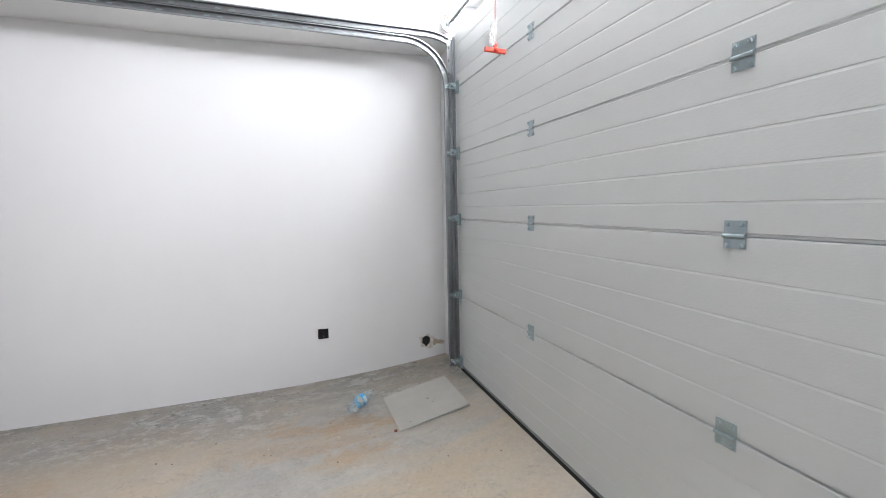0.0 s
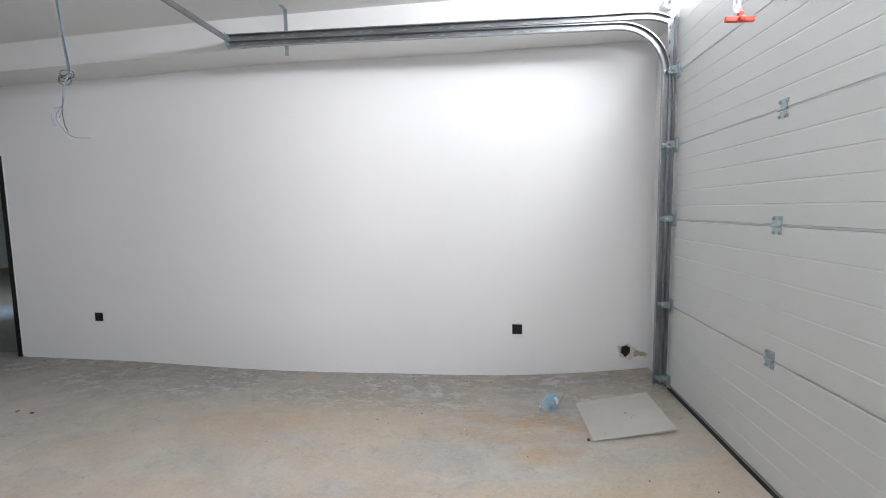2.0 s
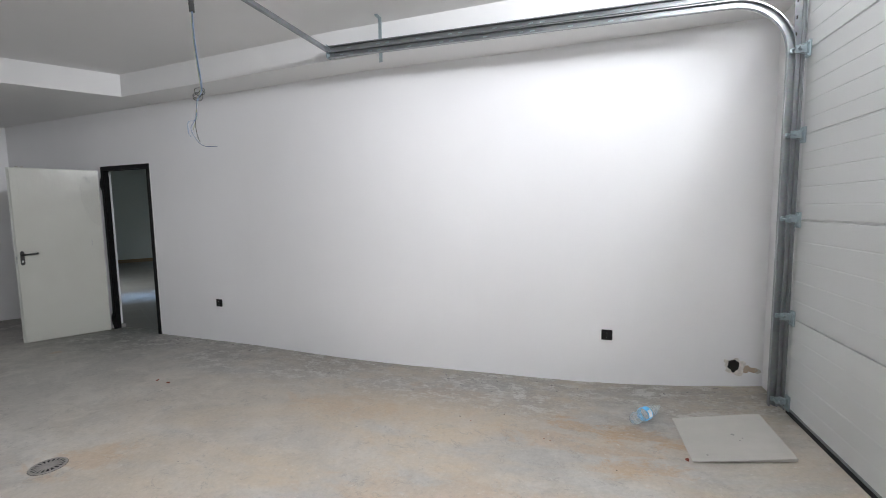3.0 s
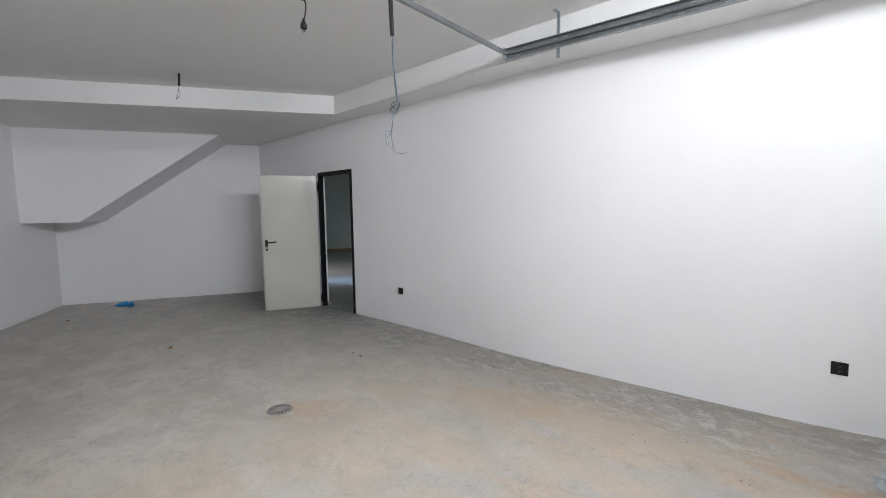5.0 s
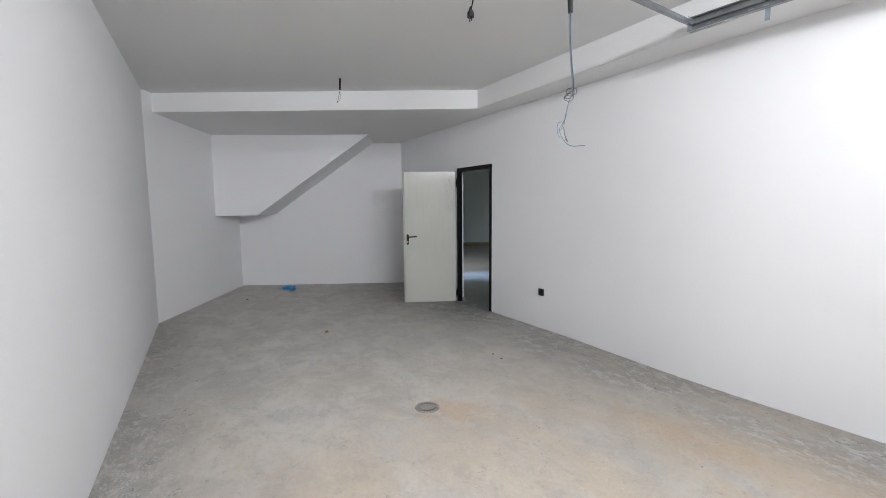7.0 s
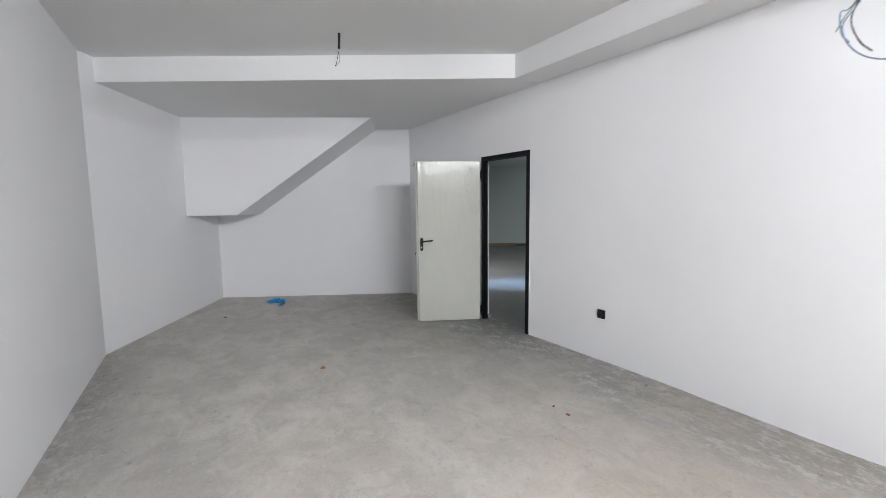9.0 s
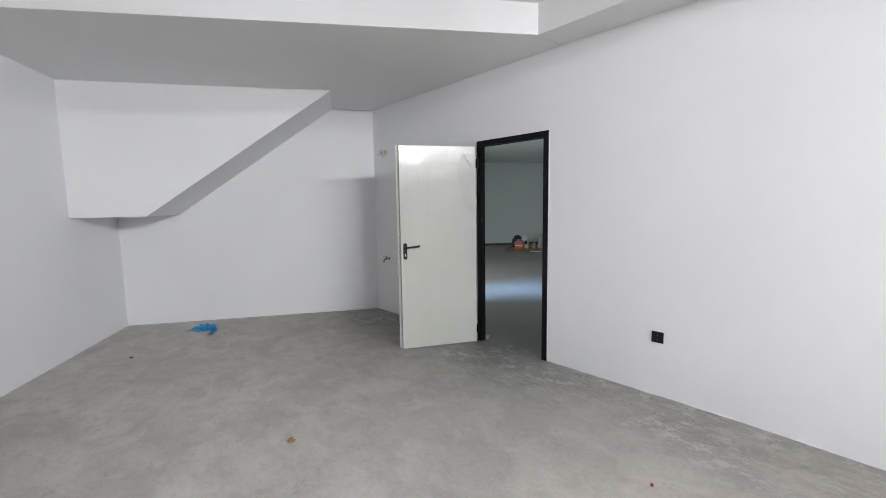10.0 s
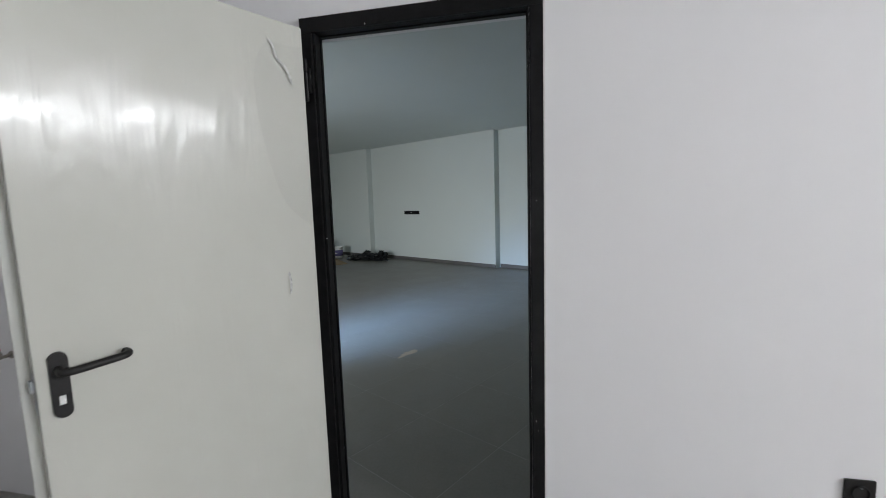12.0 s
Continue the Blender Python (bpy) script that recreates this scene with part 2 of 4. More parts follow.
BLACK = black_frame_paint()
BLACK_PLASTIC = simple("black_plastic", (0.011, 0.0105, 0.0105), 0.5, 0.0, 0.2, 40)
DARK_HOLE = simple("hole_shade_and_dark_bits", (0.03, 0.028, 0.026), 0.9, 0, 0.3, 20)
RUBBER_AND_DRAIN_SHADE = simple("black_rubber_and_drain_shade", (0.018, 0.018, 0.02), 0.7, 0, 0.25, 50)
RED = simple("red_plastic", (0.62, 0.045, 0.02), 0.4, 0, 0.08, 20)
RED_CORD = simple("red_white_cord", (0.62, 0.22, 0.2), 0.8, 0, 0.4, 120)
WHITE_PLASTIC = simple("white_plastic", (0.72, 0.72, 0.70), 0.45, 0, 0.08, 30)
PAPER = simple("white_paper_tag", (0.68, 0.67, 0.64), 0.8, 0, 0.08, 30)
GREY_PLASTIC = simple("grey_plastic", (0.30, 0.30, 0.31), 0.5, 0, 0.1, 30)
SLAB = simple("dusty_grey_board", (0.45, 0.435, 0.40), 0.75, 0, 0.07, 8, 0.001)
BROWN = simple("crumb_brown", (0.27, 0.075, 0.045), 0.8, 0, 0.4, 60)
TAN = simple("dry_leaf_tan", (0.33, 0.17, 0.06), 0.8, 0, 0.35, 60)
BRASS = simple("dull_chromed_brass", (0.30, 0.28, 0.25), 0.35, 0.9, 0.12, 40)
PLASTER_RAW = simple("raw_plaster_patch", (0.70, 0.67, 0.625), 0.95, 0, 0.34, 45, 0.008)
BLUE_BAG = simple("thin_blue_plastic", (0.02, 0.30, 0.62), 0.35, 0, 0.2, 20)
GRATE = simple("weathered_grey_grate", (0.33, 0.31, 0.29), 0.6, 0.2, 0.2, 40)
WIRE_BLUE = simple("blue_wire", (0.13, 0.19, 0.30), 0.5, 0, 0.1, 40)
WIRE_YELLOW = simple("yellow_green_wire", (0.30, 0.31, 0.14), 0.5, 0, 0.3, 80)
WIRE_GREY = simple("pale_grey_wire", (0.33, 0.36, 0.41), 0.5, 0, 0.1, 40)
BASEBOARD = simple("grey_tile_baseboard", (0.115, 0.11, 0.105), 0.5, 0, 0.15, 10)
SACK_GREY = simple("grey_paper_sack", (0.27, 0.265, 0.255), 0.85, 0, 0.15, 14, 0.006)
SACK_WHITE = simple("white_paper_sack", (0.55, 0.53, 0.49), 0.8, 0, 0.12, 14, 0.006)
SACK_TAN = simple("tan_paper_sack", (0.30, 0.225, 0.13), 0.85, 0, 0.15, 14, 0.006)
TAN_MARK = simple("tan_mark", (0.50, 0.40, 0.31), 0.9, 0, 0.15, 40)
ORANGE = simple("orange_red_plastic", (0.52, 0.10, 0.03), 0.45, 0, 0.15, 14)
DARK_BAG = simple("dark_grey_plastic", (0.03, 0.033, 0.037), 0.45, 0, 0.25, 10)
SHEET_BLACK = simple("black_polythene", (0.012, 0.014, 0.015), 0.35, 0, 0.25, 10)
CARDBOARD = simple("flattened_cardboard", (0.30, 0.22, 0.135), 0.9, 0, 0.15, 8)
BUCKET_LABEL = simple("violet_bucket_label", (0.10, 0.09, 0.20), 0.5, 0, 0.2, 20)
LABEL_BLUE = simple("blue_bottle_label", (0.10, 0.47, 0.78), 0.4, 0, 0.15, 40)
LABEL_RED = simple("red_label_stripe", (0.55, 0.05, 0.07), 0.4, 0, 0.1, 40)
CAP_BLUE = simple("blue_bottle_cap", (0.05, 0.20, 0.6), 0.4, 0, 0.1, 40)


def clear_plastic():
    m, nt, b = material("clear_bottle_plastic")
    v = coords(nt)
    nt.links.new(ramp(nt, noise_tex(nt, v, 30.0), [(0.3, (0.50, 0.72, 0.84)), (0.7, (0.74, 0.88, 0.95))]), b.inputs["Base Color"])
    nt.links.new(ramp(nt, noise_tex(nt, v, 22.0), [(0.35, 0.14), (0.7, 0.38)]), b.inputs["Alpha"])
    b.inputs["Roughness"].default_value = 0.1
    return m


CLEAR = clear_plastic()


def clear_film():
    m, nt, b = material("wrinkled_clear_film")
    v = coords(nt)
    crease = noise_tex(nt, v, 45.0, 4, 0.6, 1.2)
    b.inputs["Base Color"].default_value = (0.86, 0.86, 0.84, 1)
    nt.links.new(ramp(nt, crease, [(0.35, 0.35), (0.65, 0.7)]), b.inputs["Alpha"])
    b.inputs["Roughness"].default_value = 0.14
    bump(nt, b, crease, 0.6, 0.004)
    return m


FILM = clear_film()


def thin_film():
    m, nt, b = material("smooth_clear_film")
    v = coords(nt)
    b.inputs["Base Color"].default_value = (0.72, 0.73, 0.70, 1)
    b.inputs["Alpha"].default_value = 0.03
    b.inputs["Roughness"].default_value = 0.1
    bump(nt, b, noise_tex(nt, v, 9.0, 3, 0.5, 1.0), 0.3, 0.006)
    return m


THIN_FILM = thin_film()


def splash_plaster():
    m, nt, b = material("dried_plaster_splash")
    v = world_coords(nt)
    n = noise_tex(nt, v, 55.0, 6, 0.7)
    nt.links.new(ramp(nt, n, [(0.3, (0.50, 0.49, 0.465)), (0.7, (0.60, 0.59, 0.565))]), b.inputs["Base Color"])
    nt.links.new(ramp(nt, n, [(0.40, 0.05), (0.58, 0.8)]), b.inputs["Alpha"])
    b.inputs["Roughness"].default_value = 0.85
    return m


SPLASH = splash_plaster()


def floor_tile():
    m, nt, b = material("dark_grey_porcelain_tile")
    v = world_coords(nt)
    info = nt.nodes.new("ShaderNodeObjectInfo")
    cloud = noise_tex(nt, v, 2.2, 6, 0.65, 0.5)
    fine = noise_tex(nt, v, 70.0, 4, 0.6)
    dust = noise_tex(nt, world_coords(nt, (1, 1, 1), (4, 2, 0)), 1.1, 6, 0.7, 0.5)
    c = ramp(nt, cloud, [(0.3, (0.185, 0.175, 0.158)), (0.7, (0.24, 0.229, 0.209))])
    c = mix(nt, math_node(nt, "MULTIPLY", info.outputs["Random"], 0.25), c, (0.21, 0.21, 0.203))
    c = mix(nt, ramp(nt, dust, [(0.50, 0.0), (0.75, 0.35)]), c, (0.29, 0.285, 0.272))
    c = mix(nt, 0.12, c, ramp(nt, fine, [(0.3, 0.05), (0.7, 0.25)]))
    nt.links.new(c, b.inputs["Base Color"])
    nt.links.new(ramp(nt, cloud, [(0.3, 0.34), (0.7, 0.5)]), b.inputs["Roughness"])
    return m


TILE = floor_tile()
GROUT = simple("pale_grout", (0.40, 0.395, 0.38), 0.9, 0, 0.15, 30)


# ---- mesh helpers ----
def mesh_of(name, bm, mat, smooth=False):
    me = bpy.data.meshes.new(name)
    bm.normal_update()
    bm.to_mesh(me)
    bm.free()
    for m in (mat if isinstance(mat, (list, tuple)) else [mat]):
        me.materials.append(m)
    if smooth:
        me.polygons.foreach_set("use_smooth", [True] * len(me.polygons))
    return me


def part(name, bm, mat, parent=None, label="", smooth=False):
    ob = new(name, mesh_of(name, bm, mat, smooth))
    ob.parent = parent
    if label:
        ob["label"] = label
    return ob


def thing(name, label, category, m=None, group=""):
    ob = new(name)
    ob.empty_display_size = 0.05
    if m is not None:
        ob.matrix_world = m
    return tagged(ob, label, category, group)


def structure(name, bm, mat, label="", smooth=False):
    return tagged(new(name, mesh_of(name, bm, mat, smooth)), label, name.split("_")[0], kind="structure")


def box(bm, x0, x1, y0, y1, z0, z1, bevel=0.0, m=None):
    r = bmesh.ops.create_cube(bm, size=1.0)
    vs = r["verts"]
    for v in vs:
        v.co = Vector(((x0 + x1) / 2 + v.co.x * (x1 - x0), (y0 + y1) / 2 + v.co.y * (y1 - y0), (z0 + z1) / 2 + v.co.z * (z1 - z0)))
    if bevel:
        es = list({e for v in vs for e in v.link_edges})
        r = bmesh.ops.bevel(bm, geom=es, offset=bevel, segments=2, affect="EDGES", profile=0.6)
        vs = list({v for f in r["faces"] for v in f.verts} | {v for v in vs if v.is_valid})
    if m is not None:
        bmesh.ops.transform(bm, matrix=m, verts=[v for v in vs if v.is_valid])
    return bm


def boxes(*specs, bevel=0.0):
    bm = bmesh.new()
    for s in specs:
        box(bm, *s, bevel=bevel)
    return bm


def prism(bm, pts, z0, z1):
    """A closed prism over a plan outline; z0 and z1 are heights or functions of x, y."""
    lo = z0 if callable(z0) else (lambda x, y: z0)
    hi = z1 if callable(z1) else (lambda x, y: z1)
    a = [bm.verts.new((x, y, lo(x, y))) for x, y in pts]
    b = [bm.verts.new((x, y, hi(x, y))) for x, y in pts]
    n = len(pts)
    area = sum(pts[i][0] * pts[(i + 1) % n][1] - pts[(i + 1) % n][0] * pts[i][1] for i in range(n))
    if area < 0:
        a.reverse(), b.reverse()
    bm.faces.new(b)
    bm.faces.new(list(reversed(a)))
    for i in range(n):
        j = (i + 1) % n
        bm.faces.new((a[i], a[j], b[j], b[i]))
    return bm


def wall_prism(bm, p, q, thick, z0, z1):
    """A wall whose room face runs from p to q; the thickness lies to the right of that way."""
    p, q = Vector(p), Vector(q)
    d = (q - p).normalized()
    n = Vector((d.y, -d.x)) * thick
    return prism(bm, [tuple(p), tuple(q), tuple(q + n), tuple(p + n)], z0, z1)


def lathe(bm, profile, steps=24, m=None):
    """Turns (radius, height) pairs about z; ends with radius 0 are closed."""
    rings = []
    for r, z in profile:
        if r <= 1e-6:
            rings.append([bm.verts.new((0, 0, z))])
        else:
            rings.append([bm.verts.new((r * math.cos(2 * math.pi * k / steps), r * math.sin(2 * math.pi * k / steps), z)) for k in range(steps)])
    for a, b in zip(rings, rings[1:]):
        for k in range(steps):
            l = (k + 1) % steps
            f = [a[k % len(a)], a[l % len(a)], b[l % len(b)], b[k % len(b)]]
            f = list(dict.fromkeys(f))
            if len(f) > 2:
                bm.faces.new(f)
    vs = [v for ring in rings for v in ring]
    if m is not None:
        bmesh.ops.transform(bm, matrix=m, verts=vs)
    return bm


def tube(bm, pts, r, sides=8, closed_ends=True):
    """A round tube along a line of points."""
    pts = [Vector(p) for p in pts]
    rings = []
    up = Vector((0.13, 0.31, 0.94))
    for i, p in enumerate(pts):
        d = (pts[min(i + 1, len(pts) - 1)] - pts[max(i - 1, 0)]).normalized()
        s = d.cross(up)
        if s.length < 0.05:
            s = d.cross(Vector((1, 0, 0)))
        s.normalize()
        t = d.cross(s)
        rr = r[i] if isinstance(r, (list, tuple)) else r
        rings.append([bm.verts.new(p + (s * math.cos(2 * math.pi * k / sides) + t * math.sin(2 * math.pi * k / sides)) * rr) for k in range(sides)])
    for a, b in zip(rings, rings[1:]):
        for k in range(sides):
            bm.faces.new((a[k], a[(k + 1) % sides], b[(k + 1) % sides], b[k]))
    if closed_ends:
        bm.faces.new(list(reversed(rings[0])))
        bm.faces.new(rings[-1])
    return bm


def smooth_line(pts, per=6):
    """A rounded line through a few points."""
    P = [Vector(p) for p in pts]
    P = [2 * P[0] - P[1], *P, 2 * P[-1] - P[-2]]
    out = []
    for i in range(1, len(P) - 2):
        for k in range(per):
            t = k / per
            a, b, c, d = P[i - 1], P[i], P[i + 1], P[i + 2]
            out.append(0.5 * (2 * b + (c - a) * t + (2 * a - 5 * b + 4 * c - d) * t * t + (3 * b - a - 3 * c + d) * t ** 3))
    out.append(P[-2])
    return out


def sweep(bm, profile, path, side):
    """Sweeps a closed outline (along side, along the path's inner normal) along a flat path."""
    side = Vector(side).normalized()
    path = [Vector(p) for p in path]
    rings = []
    for i, p in enumerate(path):
        d = (path[min(i + 1, len(path) - 1)] - path[max(i - 1, 0)]).normalized()
        n = side.cross(d).normalized()
        rings.append([bm.verts.new(p + side * a + n * b) for a, b in profile])
    k = len(profile)
    for a, b in zip(rings, rings[1:]):
        for i in range(k):
            bm.faces.new((a[i], b[i], b[(i + 1) % k], a[(i + 1) % k]))
    bm.faces.new(rings[0])
    bm.faces.new(list(reversed(rings[-1])))
    bmesh.ops.recalc_face_normals(bm, faces=bm.faces)
    return bm


def blob(bm, rx, ry, rz, seed, rough=0.25, freq=2.2, div=3, flat=0.0):
    """A lumpy heap or sack: a ball of many faces pushed in and out by noise."""
    r = bmesh.ops.create_icosphere(bm, subdivisions=div, radius=1.0)
    off = Vector((seed * 7.3, seed * 3.1, seed * 1.7))
    for v in r["verts"]:
        k = 1 + rough * noise.noise(v.co * freq + off) + rough * 0.5 * noise.noise(v.co * freq * 2.7 + off)
        v.co = Vector((v.co.x * rx * k, v.co.y * ry * k, v.co.z * rz * k))
        if v.co.z < -rz * (1 - flat):
            v.co.z = -rz * (1 - flat)
    low = min(v.co.z for v in r["verts"])
    for v in r["verts"]:
        v.co.z -= low
    return bm


# ---- plan of the garage ----
H_LOW, H_HIGH = 2.76, 2.995
KINK, BACK_L, BACK_R = (-1.92, -4.025), (-4.28, -2.73), (-2.79, 0.0)
SOUTH_END = (7.0, -4.47)
BEAM_R, BEAM_L = (0.135, -0.34), (-2.16, -4.02)


def ramp_height(x):
    return 0.14 * max(0.0, (x - 4.3) / 1.94) ** 2 if x < 6.3 else 0.149


def build_floor():
    bm = bmesh.new()
    xs = [-6.0, -4.0, -2.0, 0.0, 2.0, 3.5, 4.3] + [4.3 + 0.125 * k for k in range(1, 17)] + [7.0]
    top_a = [bm.verts.new((x, -5.2, ramp_height(x))) for x in xs]
    top_b = [bm.verts.new((x, 0.10, ramp_height(x))) for x in xs]
    bot_a = [bm.verts.new((x, -5.2, -0.2)) for x in xs]
    bot_b = [bm.verts.new((x, 0.10, -0.2)) for x in xs]
    for i in range(len(xs) - 1):
        f = bm.faces.new((top_a[i], top_a[i + 1], top_b[i + 1], top_b[i]))
        f.smooth = True
        bm.faces.new((bot_b[i], bot_b[i + 1], bot_a[i + 1], bot_a[i]))
        bm.faces.new((bot_a[i], bot_a[i + 1], top_a[i + 1], top_a[i]))
        bm.faces.new((top_b[i], top_b[i + 1], bot_b[i + 1], bot_b[i]))
    bm.faces.new((top_a[0], top_b[0], bot_b[0], bot_a[0]))
    bm.faces.new((bot_a[-1], bot_b[-1], top_b[-1], top_a[-1]))
    structure("floor", bm, CONCRETE, "bare grey concrete floor with rust stains and paint spatters")


build_floor()

DOOR_L, DOOR_R, DOOR_T = -0.846, -0.030, 2.035
WALL_T = 0.105


def north_face(x):
    """The long wall bellies a little towards the room."""
    return -0.07 * math.sin(math.pi * (x - 1.1) / 3.6) ** 2 if 1.1 < x < 4.7 else 0.0


def build_north_wall():
    bm = bmesh.new()
    prism(bm, [(-3.2, 0.0), (DOOR_L, 0.0), (DOOR_L, WALL_T), (-3.2, WALL_T)], -0.1, 3.4)
    prism(bm, [(DOOR_L, 0.0), (DOOR_R, 0.0), (DOOR_R, WALL_T), (DOOR_L, WALL_T)], DOOR_T, 3.4)
    xs = [DOOR_R, 0.6, 1.1] + [1.1 + 0.12 * k for k in range(1, 31)] + [5.4, 6.9]
    lo = [bm.verts.new((x, north_face(x), -0.1)) for x in xs]
    hi = [bm.verts.new((x, north_face(x), 3.4)) for x in xs]
    for i in range(len(xs) - 1):
        f = bm.faces.new((lo[i], lo[i + 1], hi[i + 1], hi[i]))
        f.smooth = True
    b = [bm.verts.new(c) for c in ((xs[0], 0.0, -0.1), (xs[0], WALL_T, -0.1), (xs[-1], WALL_T, -0.1), (xs[-1], 0.0, -0.1))]
    t = [bm.verts.new((v.co.x, v.co.y, 3.4)) for v in b]
    for i, j in ((0, 1), (1, 2), (2, 3)):
        bm.faces.new((b[j], b[i], t[i], t[j]))
    structure("wall_north", bm, WALL, "long white plastered wall with a doorway in it")


build_north_wall()

bm = bmesh.new()
wall_prism(bm, SOUTH_END, KINK, -0.2, -0.1, 3.4)
structure("wall_south", bm, WALL, "long white plastered wall")
bm = bmesh.new()
wall_prism(bm, KINK, BACK_L, -0.2, -0.1, 3.4)
structure("wall_south_west", bm, WALL, "white plastered wall set at an angle")
bm = bmesh.new()
wall_prism(bm, BACK_L, BACK_R, -0.2, -0.1, 3.4)
structure("wall_west", bm, WALL, "white plastered back wall under the stairs")


def garage_x(y):
    return 6.205 - 0.036 * y


GD_R, GD_L, GD_TOP = -0.435, -3.87, 2.80
bm = bmesh.new()
for a, b, z0, z1 in ((0.0, GD_R, -0.1, 3.4), (GD_L, -4.6, -0.1, 3.4)):
    prism(bm, [(garage_x(a) + 0.015, a), (garage_x(b) + 0.015, b), (garage_x(b) + 0.25, b), (garage_x(a) + 0.25, a)], z0, z1)
prism(bm, [(garage_x(GD_R) + 0.06, GD_R), (garage_x(GD_L) + 0.06, GD_L), (garage_x(GD_L) + 0.25, GD_L), (garage_x(GD_R) + 0.25, GD_R)], 3.03, 3.4)
structure("wall_east", bm, WALL, "white wall round the garage door opening")

# ceiling: a raised field, with a lower strip along the long wall and a lower part over the back
bm = bmesh.new()
STRIP = [(7.0, -0.375), (6.2, -0.385), (2.9, -0.43), BEAM_R]
prism(bm, [(7.0, -5.0), (-3.2, -5.0), BEAM_L, *reversed(STRIP)], H_HIGH, 3.4)
prism(bm, [*STRIP, (BEAM_R[0], 0.1), (7.0, 0.1)], H_LOW, 3.39)


def low_ceiling(x, y):
    d = (Vector((x, y)) - Vector(BEAM_R)).dot(Vector((-0.879, 0.477)))
    return H_LOW - 0.028 * min(max(d, 0.0), 2.6) if d > 0 else H_LOW


prism(bm, [BEAM_R, BEAM_L, (-3.2, -5.0), (-5.2, -4.0), (-5.2, 0.1), (BEAM_R[0], 0.1)], low_ceiling, 3.39)
structure("ceiling", bm, CEIL, "white ceiling with a raised field and lowered borders")


# underside of the stairs that climb along the back wall
def build_stair():
    bm = bmesh.new()
    d = (Vector(BACK_R) - Vector(BACK_L)).normalized()
    n = Vector((-d.y, d.x)) * 1.25
    f0, f1, f2 = Vector((-3.46, -3.185)), Vector((-3.13, -2.58)), Vector((-2.225, -0.915))
    f0 = f0 - d * 0.25
    zs = (1.372, 1.372, 2.71, 2.95, 2.95)
    front = [f0, f1, f2, f2 + d * 0.12, f0]
    A = [bm.verts.new((*p, z)) for p, z in zip(front, zs)]
    B = [bm.verts.new((*(p + n), z)) for p, z in zip(front, zs)]
    bm.faces.new(A)
    bm.faces.new(list(reversed(B)))
    for i in range(5):
        j = (i + 1) % 5
        bm.faces.new((A[j], A[i], B[i], B[j]))
    bmesh.ops.recalc_face_normals(bm, faces=bm.faces)
    structure("stair_underside", bm, WALL, "plastered white underside of a staircase over the back wall")


build_stair()

# ---- the next room, turned against the garage ----
U, V2 = Vector((-0.872, 0.489)), Vector((0.489, 0.872))
O2 = Vector((-0.80, 7.12))


def room2(s, v):
    return tuple(O2 + U * s + V2 * v)


H2 = 2.77
bm = bmesh.new()
prism(bm, [room2(0, 0), room2(3.8, 0), room2(3.8, 0.4), room2(0, 0.4)], -0.1, 3.2)
prism(bm, [room2(-5.5, 0.16), room2(0, 0.16), room2(0, 0.4), room2(-5.5, 0.4)], -0.1, 3.2)
prism(bm, [room2(3.8, -0.15), room2(6.25, -0.15), room2(6.25, 0.4), room2(3.8, 0.4)], -0.1, 3.2)
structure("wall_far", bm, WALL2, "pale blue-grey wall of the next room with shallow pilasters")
bm = bmesh.new()
prism(bm, [room2(6.0, -0.15), room2(6.0, -8.6), room2(6.25, -8.6), room2(6.25, -0.15)], -0.1, 3.2)
structure("wall_far_side", bm, WALL2, "pale blue-grey side wall of the next room")
bm = bmesh.new()
prism(bm, [(6.5, 0.14), (6.7, 0.14), (6.7, 5.4), (6.5, 5.4)], -0.1, 3.2)
for x0, x1, z0 in ((-9.5, -5.65, -0.1), (-4.25, -3.95, -0.1), (-5.65, -4.25, 2.15), (-3.95, -3.2, 2.15)):
    prism(bm, [(x0, 0.0), (x1, 0.0), (x1, WALL_T), (x0, WALL_T)], z0, 3.2)
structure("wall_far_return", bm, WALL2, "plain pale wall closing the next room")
bm = bmesh.new()
prism(bm, [(-12, WALL_T), (7, WALL_T), (7, 12), (-12, 12)], H2, 3.2)
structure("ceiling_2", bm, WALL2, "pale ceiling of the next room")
bm = bmesh.new()
prism(bm, [(-12, 0.10), (7, 0.10), (7, 12), (-12, 12)], -0.2, -0.0026)
structure("floor_2", bm, GROUT, "dark grey tiled floor of the next room")
for a, b, v in ((0.0, 3.8, 0.0), (3.8, 5.985, -0.15), (-4.5, -0.02, 0.16)):
    bm = bmesh.new()
    prism(bm, [room2(a, v), room2(b, v), room2(b, v - 0.012), room2(a, v - 0.012)], -0.003, 0.075)
    structure("baseboard", bm, BASEBOARD, "low dark grey tile baseboard")
bm = bmesh.new()
prism(bm, [room2(5.986, -0.165), room2(5.986, -7.5), room2(5.999, -7.5), room2(5.999, -0.165)], -0.003, 0.075)
structure("baseboard", bm, BASEBOARD, "low dark grey tile baseboard")


